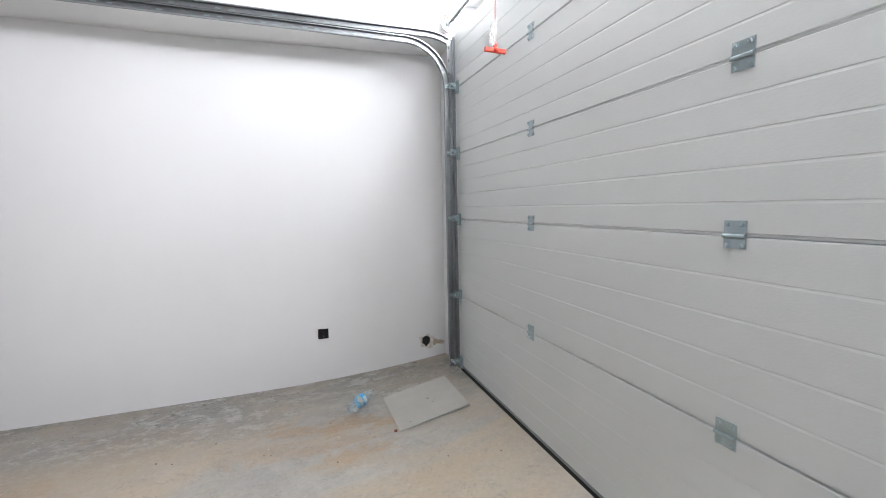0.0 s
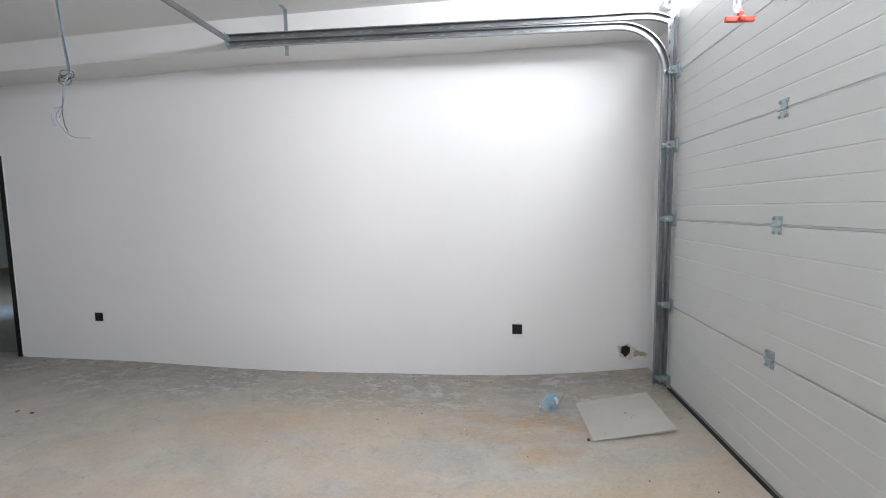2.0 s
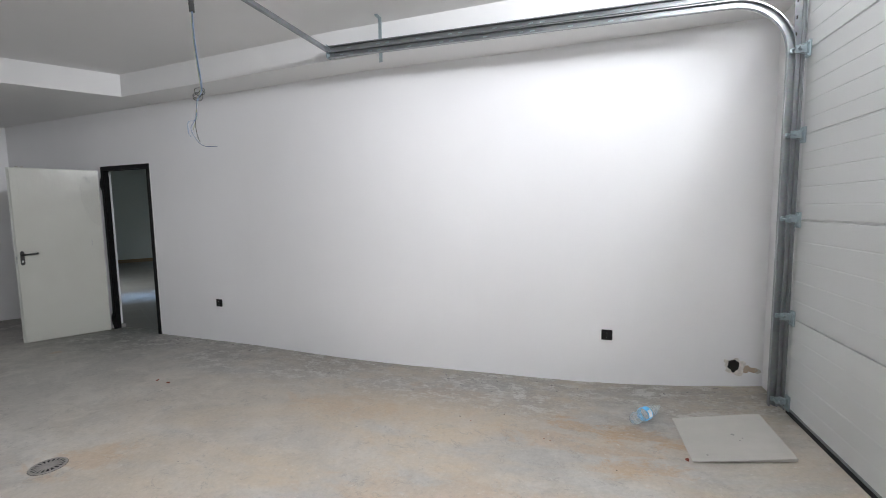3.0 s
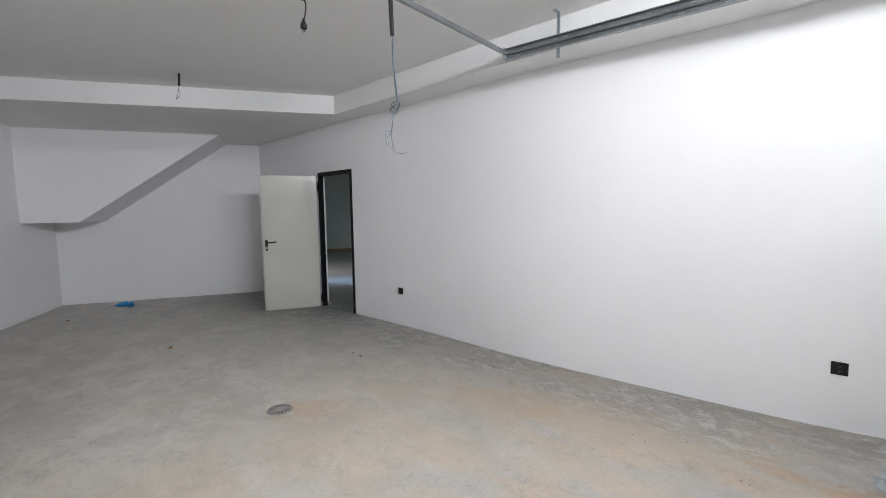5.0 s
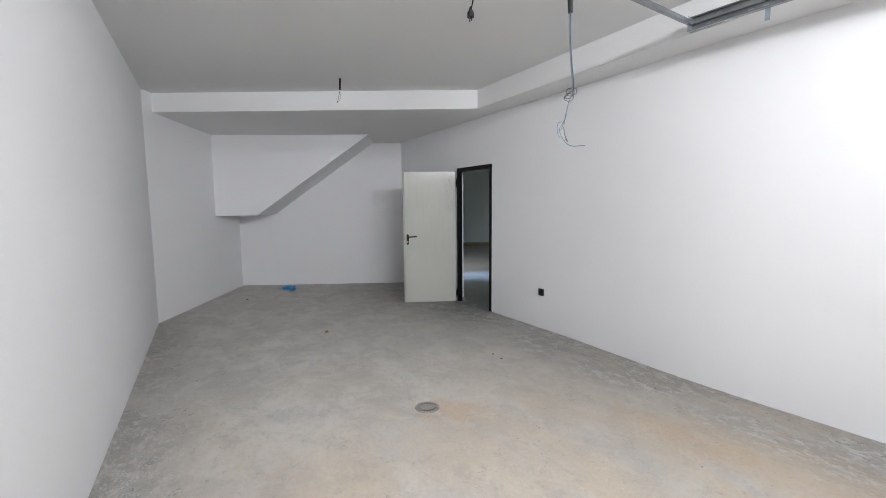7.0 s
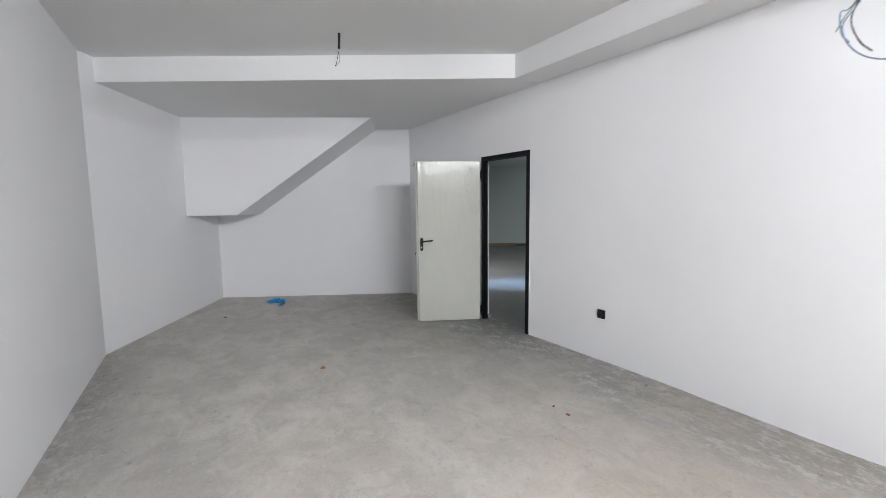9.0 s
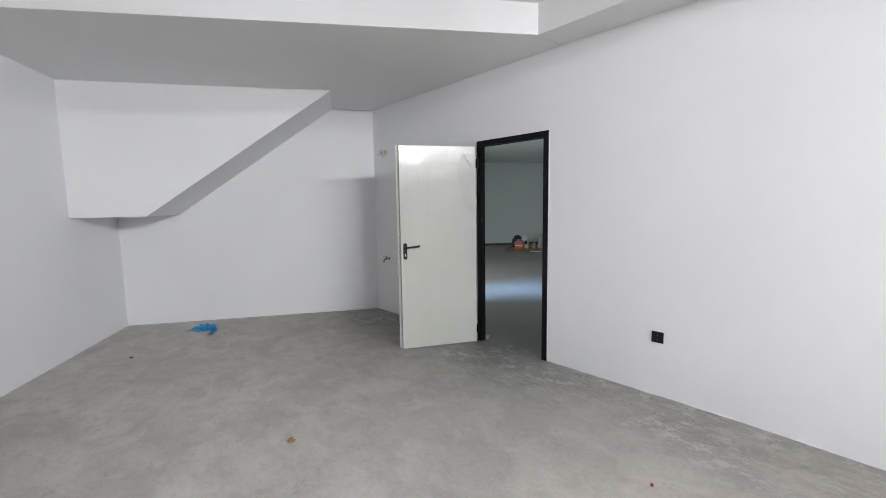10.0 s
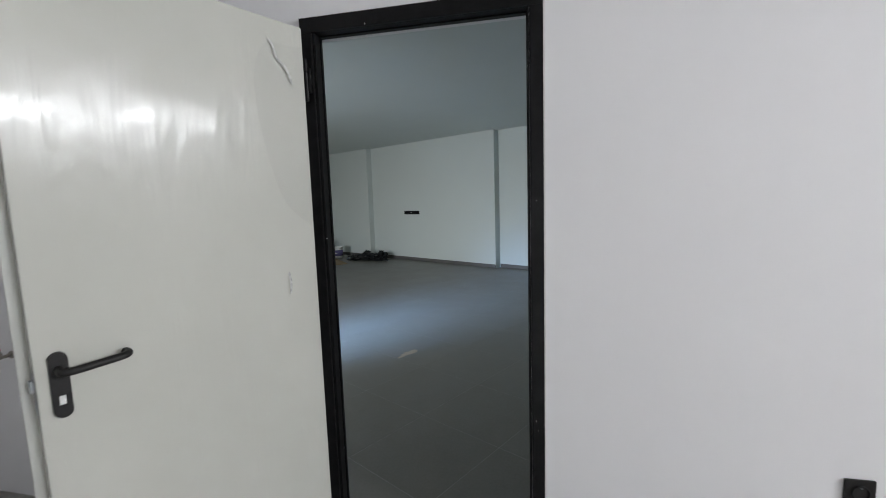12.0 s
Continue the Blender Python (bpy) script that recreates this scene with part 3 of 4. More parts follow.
# ragged white plaster edge where the long wall meets the floor
def build_wall_foot():
    bm = bmesh.new()
    rows = []
    for k in range(241):
        x = 0.03 + 6.15 * k / 240
        y, z = north_face(x), ramp_height(x)
        out = 0.004 + 0.005 * noise.noise(Vector((x * 6, 0, 1))) + 0.004 * noise.noise(Vector((x * 31, 0, 2)))
        tall = 0.004 + 0.004 * noise.noise(Vector((x * 9, 3, 1)))
        rows.append([bm.verts.new((x, y + 0.002, z + tall)), bm.verts.new((x, y - out * 0.6, z + tall * 0.7)), bm.verts.new((x, y - max(out, 0.002), z + 0.0005))])
    for a, c in zip(rows, rows[1:]):
        for i in range(2):
            bm.faces.new((a[i], a[i + 1], c[i + 1], c[i]))
    structure("trim", bm, WALL, "thin ragged edge of white plaster at the foot of the wall")


build_wall_foot()

# ---- garage door, with its tracks and opener ----
GATE = pose(6.205, 0.0, 0.0, 0, 0, 2.06)


def hinge_at(parent, y, z, w, bolt_mesh, eared):
    neck = w * 0.36 if eared else w / 2
    specs = [(-0.004, 0.0, -neck, neck, 0.006, 0.048), (-0.004, 0.0, -neck, neck, -0.036, -0.006)]
    if eared:
        specs += [(-0.0046, 0.0, -w / 2, w / 2, 0.027, 0.047), (-0.0046, 0.0, -w / 2, w / 2, -0.035, -0.018)]
    bm = boxes(*specs, bevel=0.001)
    lathe(bm, [(0, -w / 2), (0.0065, -w / 2), (0.0065, w / 2), (0, w / 2)], 12, pose(-0.007, 0, 0.002, 90, 0, 0))
    h = part("hinge", bm, ZINC, parent, "zinc-plated steel hinge", False)
    h.location = (0, y, z)
    for dy in (-w * 0.33, w * 0.33):
        for dz in (0.036, -0.027):
            b = new("bolt", bolt_mesh)
            b.parent = h
            b.location = (-0.004, dy, dz)
    return h


def build_garage_door():
    door = thing("garage_door", "closed off-white ribbed steel sectional garage door", "garage door", GATE)
    edges = [(0.172, 0.756, 5), (0.756, 1.371, 5), (1.371, 1.88, 5), (1.88, 2.38, 5), (2.38, GD_TOP, 4)]
    for z0, z1, bands in edges:
        bm = bmesh.new()
        prof = [(0.040, z0 + 0.002), (0.008, z0 + 0.002), (0.008, z0 + 0.009), (0.0, z0 + 0.0125)]
        step = (z1 - z0) / bands
        for k in range(1, bands):
            z = z0 + k * step
            prof += [(0.0, z - 0.008), (0.0022, z - 0.001), (0.0022, z + 0.0005), (0.0, z + 0.0025)]
        prof += [(0.0, z1 - 0.0035), (0.002, z1 - 0.001), (0.040, z1 - 0.001)]
        a = [bm.verts.new((x, GD_R, z)) for x, z in prof]
        b = [bm.verts.new((x, GD_L, z)) for x, z in prof]
        n = len(prof)
        for i in range(n):
            bm.faces.new((a[i], b[i], b[(i + 1) % n], a[(i + 1) % n]))
        bm.faces.new(list(reversed(a)))
        bm.faces.new(b)
        bmesh.ops.recalc_face_normals(bm, faces=bm.faces)
        part("panel", bm, PANEL, door)
    part("bottom_seal", boxes((-0.004, 0.036, GD_L, GD_R, 0.139, 0.171), bevel=0.004), RUBBER_AND_DRAIN_SHADE, door, "black rubber bottom seal")
    part("bottom_rail", boxes((-0.006, 0.0, GD_L, GD_R, 0.172, 0.186), bevel=0.001), STEEL, door, "thin metal bottom rail")
    bm = bmesh.new()
    lathe(bm, [(0, 0), (0.0092, 0), (0.0092, 0.0018), (0.0066, 0.002), (0.0066, 0.0066), (0.005, 0.008), (0, 0.008)], 6, pose(0, 0, 0, 0, -90, 0))
    bolt = mesh_of("bolt", bm, ZINC)
    for z in (0.756, 1.371, 1.88, 2.38):
        hinge_at(door, -1.545, z, 0.060, bolt, z > 1.5)
        hinge_at(door, -2.70, z, 0.068, bolt, False)


build_garage_door()


def build_tracks():
    tr = thing("garage_door_track", "galvanised steel garage door track bent along the ceiling", "door track", GATE)
    c_out = [(-0.014, -0.024), (0.016, -0.024), (0.016, 0.024), (-0.014, 0.024), (-0.014, 0.017), (-0.0115, 0.017),
             (-0.0115, 0.0215), (0.013, 0.0215), (0.013, -0.0215), (-0.0115, -0.0215), (-0.0115, -0.017), (-0.014, -0.017)]
    y = -0.425
    r, xv, zh = 0.33, -0.075, 2.712
    far = 2.757
    path = [(xv, y, 0.17), (xv, y, 1.2), (xv, y, zh - r)]
    for k in range(1, 15):
        a = math.radians(90 * k / 14)
        path.append((xv - r + r * math.cos(a), y, zh - r + r * math.sin(a)))
    path += [(-0.6, y, zh + 0.003), (-1.8, y, zh + 0.022), (-3.27, y, far)]
    part("lower_track", sweep(bmesh.new(), c_out, path, (0, 1, 0)), STEEL, tr)
    top = [(-3.27, y, far + 0.047), (-1.8, y, zh + 0.073), (-0.6, y, zh + 0.058)]
    top += smooth_line([(-0.27, y, zh + 0.058), (-0.19, y, zh + 0.054), (-0.12, y, zh + 0.040), (-0.066, y, zh + 0.018)], 4)
    part("upper_track", sweep(bmesh.new(), c_out, top, (0, 1, 0)), STEEL, tr)
    # perforated angle that carries the upright track
    bm = boxes((-0.014, -0.009, y - 0.004, y + 0.047, 0.15, 2.77), (-0.052, -0.009, y + 0.0475, y + 0.052, 0.15, 2.77))
    part("mounting_angle", bm, STEEL, tr, "perforated galvanised mounting angle")
    # the angle is uncut: dark slips paint the shade in its slots
    me = mesh_of("slot", boxes((-0.044, -0.036, y + 0.0465, y + 0.0473, 0, 0.022)), DARK_HOLE)
    for k in range(26):
        o = new("slot", me)
        o.parent, o.location = tr, (0, 0, 0.24 + 0.098 * k)
    me = mesh_of("rivet_mark", boxes((-0.016, 0.016, y + 0.0100, y + 0.0128, -0.004, 0.004), bevel=0.001), ZINC)
    for k in range(14):
        x = -0.50 - 0.20 * k - 0.06 * (k % 3)
        lift = (far - zh) * max(0.0, -x - 0.6) / 2.67
        for dz in (0.0, 0.055 - 0.008 * max(0.0, -x - 0.6) / 2.67):
            o = new("rivet_mark", me)
            o.parent, o.location = tr, (x + 0.07 * (dz > 0), 0, zh + lift + dz)
    # hanger from the ceiling, and the cross bar at the track ends
    bm = boxes((-2.825, -2.797, y + 0.019, y + 0.022, 2.655, 2.992), (-2.825, -2.797, y - 0.05, y + 0.022, 2.989, 2.9945))
    part("hanger", bm, ZINC, tr, "zinc-plated hanger strap")
    part("cross_bar", boxes((-3.285, -3.255, -3.3, y + 0.015, 2.776, 2.806), bevel=0.002), STEEL, tr, "galvanised steel cross bar")
    part("end_plate", boxes((-3.277, -3.272, y - 0.03, y + 0.03, 2.728, 2.835)), ZINC, tr)
    # roller brackets at each joint of the door
    for z in (0.215, 0.765, 1.38, 1.89, 2.39):
        bm = boxes((-0.012, -0.002, y - 0.062, y - 0.012, z - 0.05, z + 0.045), (-0.07, -0.012, y - 0.03, y - 0.025, z - 0.018, z + 0.026), bevel=0.0015)
        for dy, dz in ((-0.051, -0.038), (-0.051, 0.032), (-0.022, -0.038), (-0.022, 0.032)):
            lathe(bm, [(0, 0), (0.008, 0), (0.007, 0.006), (0, 0.007)], 6, pose(-0.012, y + dy, z + dz, 0, -90, 0))
        tube(bm, smooth_line([(-0.02, y - 0.06, z + 0.02), (-0.045, y - 0.02, z + 0.03), (-0.06, y + 0.03, z - 0.005), (-0.02, y - 0.05, z - 0.03)], 5), 0.0022, 6)
        lathe(bm, [(0, -0.04), (0.011, -0.04), (0.011, 0.03), (0, 0.03)], 12, pose(-0.045, y - 0.03, z + 0.004, 90, 0, 0))
        b = part("roller_bracket", bm, ZINC, tr, "zinc-plated roller bracket")
        bm = bmesh.new()
        lathe(bm, [(0, -0.012), (0.014, -0.010), (0.016, 0), (0.014, 0.010), (0, 0.012)], 14, pose(xv, y, z + 0.004, 90, 0, 0))
        tube(bm, [(xv, y + 0.01, z + 0.004), (xv, y - 0.07, z + 0.004)], 0.005, 8)
        part("roller", bm, ZINC, b)
    # torsion shaft and cable drum above the upright track
    bm = bmesh.new()
    tube(bm, [(-0.065, -0.36, 2.84), (-0.065, -3.85, 2.84)], 0.0127, 12)
    part("torsion_shaft", bm, STEEL, tr)
    bm = bmesh.new()
    lathe(bm, [(0.0, -0.035), (0.055, -0.035), (0.055, -0.028), (0.042, -0.022), (0.042, 0.02), (0.054, 0.026), (0.054, 0.032), (0.0, 0.032)], 24,
          pose(-0.065, -0.43, 2.84, 90, 0, 0))
    d = part("cable_drum", bm, WHITE_PLASTIC, tr, "pale cable drum")
    bm = bmesh.new()
    arc = [radians(20 + 9 * k) for k in range(14)]
    tube(bm, smooth_line([(-0.065 + 0.046 * math.cos(a), -0.47 + 0.004 * (k % 3), 2.84 + 0.046 * math.sin(a)) for k, a in enumerate(arc)], 2), 0.0042, 7)
    part("red_band", bm, RED, d, "red tape round the drum's edge")
    bm = bmesh.new()
    lathe(bm, [(0.0, 0.034), (0.024, 0.034), (0.024, 0.052), (0.014, 0.056), (0.0, 0.056)], 16, pose(-0.065, -0.43, 2.84, 90, 0, 0))
    for k in range(3):
        lathe(bm, [(0, 0), (0.006, 0), (0.006, 0.012), (0, 0.012)], 6, pose(-0.065 + 0.033 * math.cos(k * 2.1), -0.464, 2.84 + 0.033 * math.sin(k * 2.1), 90, 0, 0))
    part("hub", bm, ZINC, d, "bolted metal hub")
    bm = boxes((-0.075, -0.055, -0.40, -0.393, 2.885, 2.935), bevel=0.002)
    part("red_tab", bm, RED, d)
    bm = bmesh.new()
    tube(bm, [(-0.03, -0.44, 2.83), (-0.03, -0.45, 0.22)], 0.0018, 6)
    part("lift_cable", bm, STEEL, tr)


build_tracks()


def build_opener():
    op = thing("garage_door_opener", "grey ceiling-mounted garage door opener with a rail", "door opener")
    part("motor_housing", boxes((2.76, 3.12, -2.32, -2.06, 2.84, 2.985), bevel=0.02), GREY_PLASTIC, op)
    part("opener_rail", boxes((3.12, 6.14, -2.21, -2.17, 2.905, 2.94), bevel=0.003), STEEL, op)
    part("rail_hanger", boxes((5.2, 5.24, -2.2, -2.18, 2.94, 2.995)), ZINC, op)
    part("carriage", boxes((5.78, 5.94, -2.225, -2.155, 2.87, 2.905), bevel=0.005), BLACK_PLASTIC, op)
    bm = bmesh.new()
    pts = smooth_line([(2.74, -2.27, 2.86), (2.70, -2.285, 2.80), (2.665, -2.255, 2.74), (2.70, -2.285, 2.71), (2.67, -2.27, 2.745), (2.695, -2.26, 2.70), (2.705, -2.27, 2.64), (2.69, -2.272, 2.60)])
    tube(bm, pts, 0.004, 8)
    c = part("power_cable", bm, BLACK_PLASTIC, op, "looped black power cable")
    bm = bmesh.new()
    lathe(bm, [(0, 0.05), (0.006, 0.048), (0.011, 0.03), (0.019, 0.016), (0.019, -0.008), (0.0, -0.010)], 14, pose(2.686, -2.272, 2.565, 0, 0, 0))
    for dx in (-0.009, 0.009):
        tube(bm, [(2.686 + dx, -2.272, 2.556), (2.686 + dx, -2.272, 2.536)], 0.0024, 8)
    part("plug", bm, BLACK_PLASTIC, c, "black mains plug")


build_opener()


def build_release():
    r = thing("release_cord", "red plastic emergency release handle on a red cord", "release handle")
    x, y, z = 5.85, -2.0, 2.10
    bm = boxes((x - 0.046, x + 0.046, y - 0.007, y + 0.007, z - 0.010, z + 0.008), (x - 0.008, x + 0.008, y - 0.008, y + 0.008, z, z + 0.025), bevel=0.003)
    bmesh.ops.rotate(bm, verts=bm.verts, cent=(x, y, z), matrix=Matrix.Rotation(radians(3), 3, "Y"))
    part("handle", bm, RED, r)
    bm = bmesh.new()
    tube(bm, smooth_line([(x, y, z + 0.02), (x + 0.003, y - 0.01, 2.4), (x - 0.002, y - 0.1, 2.7), (x, y - 0.17, 2.87)]), 0.0026, 8)
    part("cord", bm, RED_CORD, r)
    bm = bmesh.new()
    blob(bm, 0.013, 0.009, 0.052, 3.1, 0.9, 2.4, 3)
    bmesh.ops.transform(bm, matrix=pose(x - 0.014, y - 0.004, z + 0.016, 0, 7, 25), verts=bm.verts)
    part("tag", bm, FILM, r, "small crumpled clear plastic bag")
    bm = lathe(bmesh.new(), [(0, 0), (0.011, 0.0), (0.011, 0.010), (0.006, 0.016), (0, 0.016)], 14, pose(x, y - 0.006, z - 0.004, 90, 0, 0))
    part("knot", bm, RED, r, "", True)


build_release()


# ---- fittings on the long wall ----
def socket(x, z):
    s = thing("wall_socket", "square black plastic wall socket on the white wall", "socket", pose(x, 0, z), "wall sockets")
    part("cover_plate", boxes((-0.042, 0.042, -0.010, 0.0, -0.042, 0.042), bevel=0.003), BLACK_PLASTIC, s)
    bm = bmesh.new()
    lathe(bm, [(0.026, 0.0), (0.026, 0.004), (0.021, 0.004), (0.020, -0.006), (0.0, -0.006)], 24, pose(0, -0.010, 0, 90, 0, 0))
    w = part("socket_well", bm, BLACK, s, "round recessed socket well", True)
    bm = bmesh.new()
    for dx in (-0.0095, 0.0095):
        lathe(bm, [(0.0, 0.0), (0.003, 0.0), (0.003, 0.001), (0, 0.001)], 8, pose(dx, -0.0045, 0, 90, 0, 0))
    for dz in (-0.019, 0.019):
        box(bm, -0.0025, 0.0025, -0.0165, -0.006, dz - 0.0015, dz + 0.0015)
    part("contacts", bm, STEEL, w)
    return s


socket(0.985, 0.449)
socket(5.146, 0.434)


def ragged_disc(bm, cx, cz, rx, rz, y, seed, n=28, rough=0.35, depth=0.004):
    pts = []
    for k in range(n):
        a = 2 * math.pi * k / n
        q = 1 + rough * noise.noise(Vector((math.cos(a) * 1.6, math.sin(a) * 1.6, seed))) + 0.12 * noise.noise(Vector((math.cos(a) * 5, math.sin(a) * 5, seed)))
        pts.append((cx + rx * q * math.cos(a), cz + rz * q * math.sin(a)))
    f = [bm.verts.new((x, y - depth, z)) for x, z in pts]
    b = [bm.verts.new((x * 1.0 + (x - cx) * 0.08, y, z + (z - cz) * 0.08)) for x, z in pts]
    c = bm.verts.new((cx, y - depth * 0.6, cz))
    for k in range(n):
        j = (k + 1) % n
        bm.faces.new((f[k], f[j], c))
        bm.faces.new((b[k], b[j], f[j], f[k]))
    bmesh.ops.recalc_face_normals(bm, faces=bm.faces)
    return bm


def build_hole():
    h = thing("conduit_hole", "rough hole in the plaster round a dark conduit end", "wall hole")
    bm = ragged_disc(bmesh.new(), 6.045, 0.274, 0.066, 0.050, 0.0, 3.0, 40, 0.7)
    part("broken_plaster", bm, PLASTER_RAW, h, "ragged tan plaster edge")
    part("stain", ragged_disc(bmesh.new(), 6.130, 0.250, 0.040, 0.026, 0.0, 9.0, 20, 0.8, 0.002), TAN_MARK, h)
    part("stain", ragged_disc(bmesh.new(), 6.19, 0.245, 0.020, 0.016, 0.0, 5.0, 20, 0.8, 0.002), SACK_WHITE, h)
    bm = bmesh.new()
    lathe(bm, [(0.030, 0.0), (0.034, 0.0), (0.034, 0.014), (0.030, 0.014), (0.027, -0.002), (0.0, -0.002)], 18, pose(6.035, -0.003, 0.282, 90, 0, 0))
    part("conduit_end", bm, DARK_HOLE, h, "dark open conduit end")
    # no hole is cut: a black disc paints the shade inside it
    bm = ragged_disc(bmesh.new(), 6.035, 0.278, 0.032, 0.040, -0.004, 12.0, 26, 0.6, 0.003)
    part("cavity", bm, DARK_HOLE, h, "flat black ragged patch for the cavity's shade")


build_hole()


def build_tap():
    t = thing("wall_tap", "small brass garden tap with a red lever on the wall", "tap", pose(-2.49, 0, 0.735) @ Matrix.Scale(0.82, 4))
    bm = bmesh.new()
    lathe(bm, [(0, 0), (0.024, 0), (0.022, 0.006), (0.012, 0.009), (0, 0.009)], 16, pose(0, 0, 0, 90, 0, 0))
    part("flange", bm, BRASS, t)
    bm = bmesh.new()
    tube(bm, smooth_line([(0, -0.004, 0), (0, -0.05, 0.0), (0, -0.085, -0.004), (0, -0.105, -0.03), (0, -0.108, -0.055)]), [0.010] * 7 + [0.013] * 5 + [0.011] * 13, 12)
    lathe(bm, [(0, 0), (0.012, 0), (0.012, 0.02), (0.006, 0.03), (0.006, 0.038), (0, 0.038)], 12, pose(0, -0.058, 0.006))
    part("body", bm, BRASS, t, smooth=True)
    bm = boxes((-0.006, 0.006, -0.115, -0.05, 0.043, 0.047), bevel=0.002)
    part("lever", bm, RED, t, "red lever")


build_tap()
pp = thing("pipe_recess", "unfinished plaster recess with capped pipe ends high on the wall", "wall hole")
part("broken_plaster", ragged_disc(bmesh.new(), -2.575, 2.136, 0.120, 0.036, 0.0, 21.0, 44, 0.9, 0.006), PLASTER_RAW, pp)
for dx in (-0.035, 0.045):
    bm = bmesh.new()
    lathe(bm, [(0, 0), (0.011, 0), (0.011, 0.009), (0.006, 0.013), (0, 0.013)], 12, pose(-2.565 + dx, -0.003, 2.138, 90, 0, 0))
    part("pipe_cap", bm, BRASS, pp, "capped pipe end")


# ---- doorway: black frame and open leaf ----
def build_doorway():
    f = thing("door_frame", "scuffed black steel door frame in the white wall", "door frame")
    part("jamb", boxes((-0.850, -0.806, -0.012, -0.0005, 0, 2.03), (-0.8455, -0.796, 0.0, 0.036, 0, 2.03), (-0.8455, -0.790, 0.0365, 0.046, 0, 2.026), bevel=0.0015), BLACK, f)
    part("jamb", boxes((-0.0295, 0.015, -0.012, -0.0005, 0, 2.03), (-0.0365, -0.0300, -0.012, 0.036, 0, 2.03), (-0.040, -0.0300, 0.0365, 0.046, 0, 2.026), bevel=0.0015), BLACK, f)
    part("head", boxes((-0.850, 0.015, -0.012, 0.0, 2.0305, 2.082), (-0.8455, -0.0305, 0.0005, 0.036, 2.0305, 2.0345), (-0.8455, -0.0305, 0.0365, 0.060, 2.0265, 2.0345), bevel=0.0012), BLACK, f)
    part("sealant", boxes((0.0155, 0.020, -0.006, 0.0, 0.02, 2.08)), WHITE_PLASTIC, f, "thin line of white sealant")
    for z in (1.86, 0.13):
        bm = boxes((-0.856, -0.812, -0.028, -0.012, z - 0.045, z + 0.045), bevel=0.003)
        lathe(bm, [(0, -0.075), (0.006, -0.075), (0.008, -0.068), (0.008, 0.025), (0.006, 0.028), (0.008, 0.031), (0.008, 0.068), (0.006, 0.075), (0, 0.075)], 14, pose(-0.826, -0.028, z))
        part("hinge", bm, BLACK, f, "black barrel hinge")
    part("strike_plate", boxes((-0.0372, -0.0366, 0.006, 0.031, 0.93, 1.05)), STEEL, f)
    part("anchor_foot", boxes((-0.833, -0.782, 0.047, 0.098, -0.002, 0.05), bevel=0.006), SACK_GREY, f, "mortar lump at the foot")

    d = thing("door_leaf", "open pale grey steel door with a black lever handle", "door", pose(-0.806, -0.057, 0.0, 0, 0, 243.4))
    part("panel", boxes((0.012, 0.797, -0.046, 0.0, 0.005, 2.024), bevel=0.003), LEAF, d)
    part("flange", boxes((0.006, 0.820, -0.058, -0.0465, 0.004, 2.033), bevel=0.003), LEAF_EDGE, d, "wider folded flange round the leaf")
    bm = bmesh.new()
    n = 20
    outline = []
    for k in range(n):
        a = 2 * math.pi * k / n
        outline.append((0.735 + 0.019 * math.cos(a), 1.003 + 0.019 * math.sin(a) + (0.063 if math.sin(a) > 0 else -0.063)))
    lo = [bm.verts.new((x, 0.0, z)) for x, z in outline]
    hi = [bm.verts.new((x, 0.008, z)) for x, z in outline]
    bm.faces.new(hi)
    for k in range(n):
        bm.faces.new((lo[k], lo[(k + 1) % n], hi[(k + 1) % n], hi[k]))
    bmesh.ops.recalc_face_normals(bm, faces=bm.faces)
    p = part("handle_plate", bm, BLACK_PLASTIC, d, "rounded black handle plate")
    p.location = (0.019, 0, -0.008)
    bm = bmesh.new()
    tube(bm, smooth_line([(0.735, 0.006, 1.043), (0.735, 0.045, 1.043), (0.722, 0.056, 1.044), (0.69, 0.058, 1.046), (0.63, 0.057, 1.05), (0.607, 0.052, 1.052), (0.602, 0.035, 1.053), (0.606, 0.022, 1.053)]), 0.0095, 12)
    part("lever", bm, BLACK_PLASTIC, p, "black U-shaped lever", True)
    part("keyhole", boxes((0.729, 0.741, 0.0078, 0.0088, 0.955, 0.977)), WHITE_PLASTIC, p, "pale keyhole slot")
    part("latch", boxes((0.7975, 0.806, -0.031, -0.014, 0.985, 1.015), (0.7975, 0.7995, -0.036, -0.008, 0.93, 1.03), bevel=0.001), STEEL, d, "steel latch in the edge")
    # torn scraps of protective film
    for pts, w in (([(0.145, 0.002, 1.955), (0.13, 0.006, 1.935), (0.118, 0.004, 1.90), (0.09, 0.009, 1.875), (0.065, 0.004, 1.825)], 0.0048),
                   ([(0.128, 0.002, 1.175), (0.124, 0.006, 1.14), (0.126, 0.003, 1.10)], 0.005)):
        bm = bmesh.new()
        line = smooth_line(pts, 4)
        a = [bm.verts.new(p + Vector((-w, 0, w * 0.5))) for p in line]
        b = [bm.verts.new(p + Vector((w, 0.002, -w * 0.5))) for p in line]
        for k in range(len(line) - 1):
            bm.faces.new((a[k], a[k + 1], b[k + 1], b[k]))
        bmesh.ops.solidify(bm, geom=bm.faces[:], thickness=0.0006)
        part("film_scrap", bm, FILM, d, "torn scrap of clear protective film")
    # the piece of film still stuck by the hinge side, with a curved torn edge
    bm = bmesh.new()
    edge = smooth_line([(0.155, 0, 1.945), (0.195, 0, 1.86), (0.198, 0, 1.74), (0.172, 0, 1.58), (0.12, 0, 1.42), (0.03, 0, 1.34)], 5)
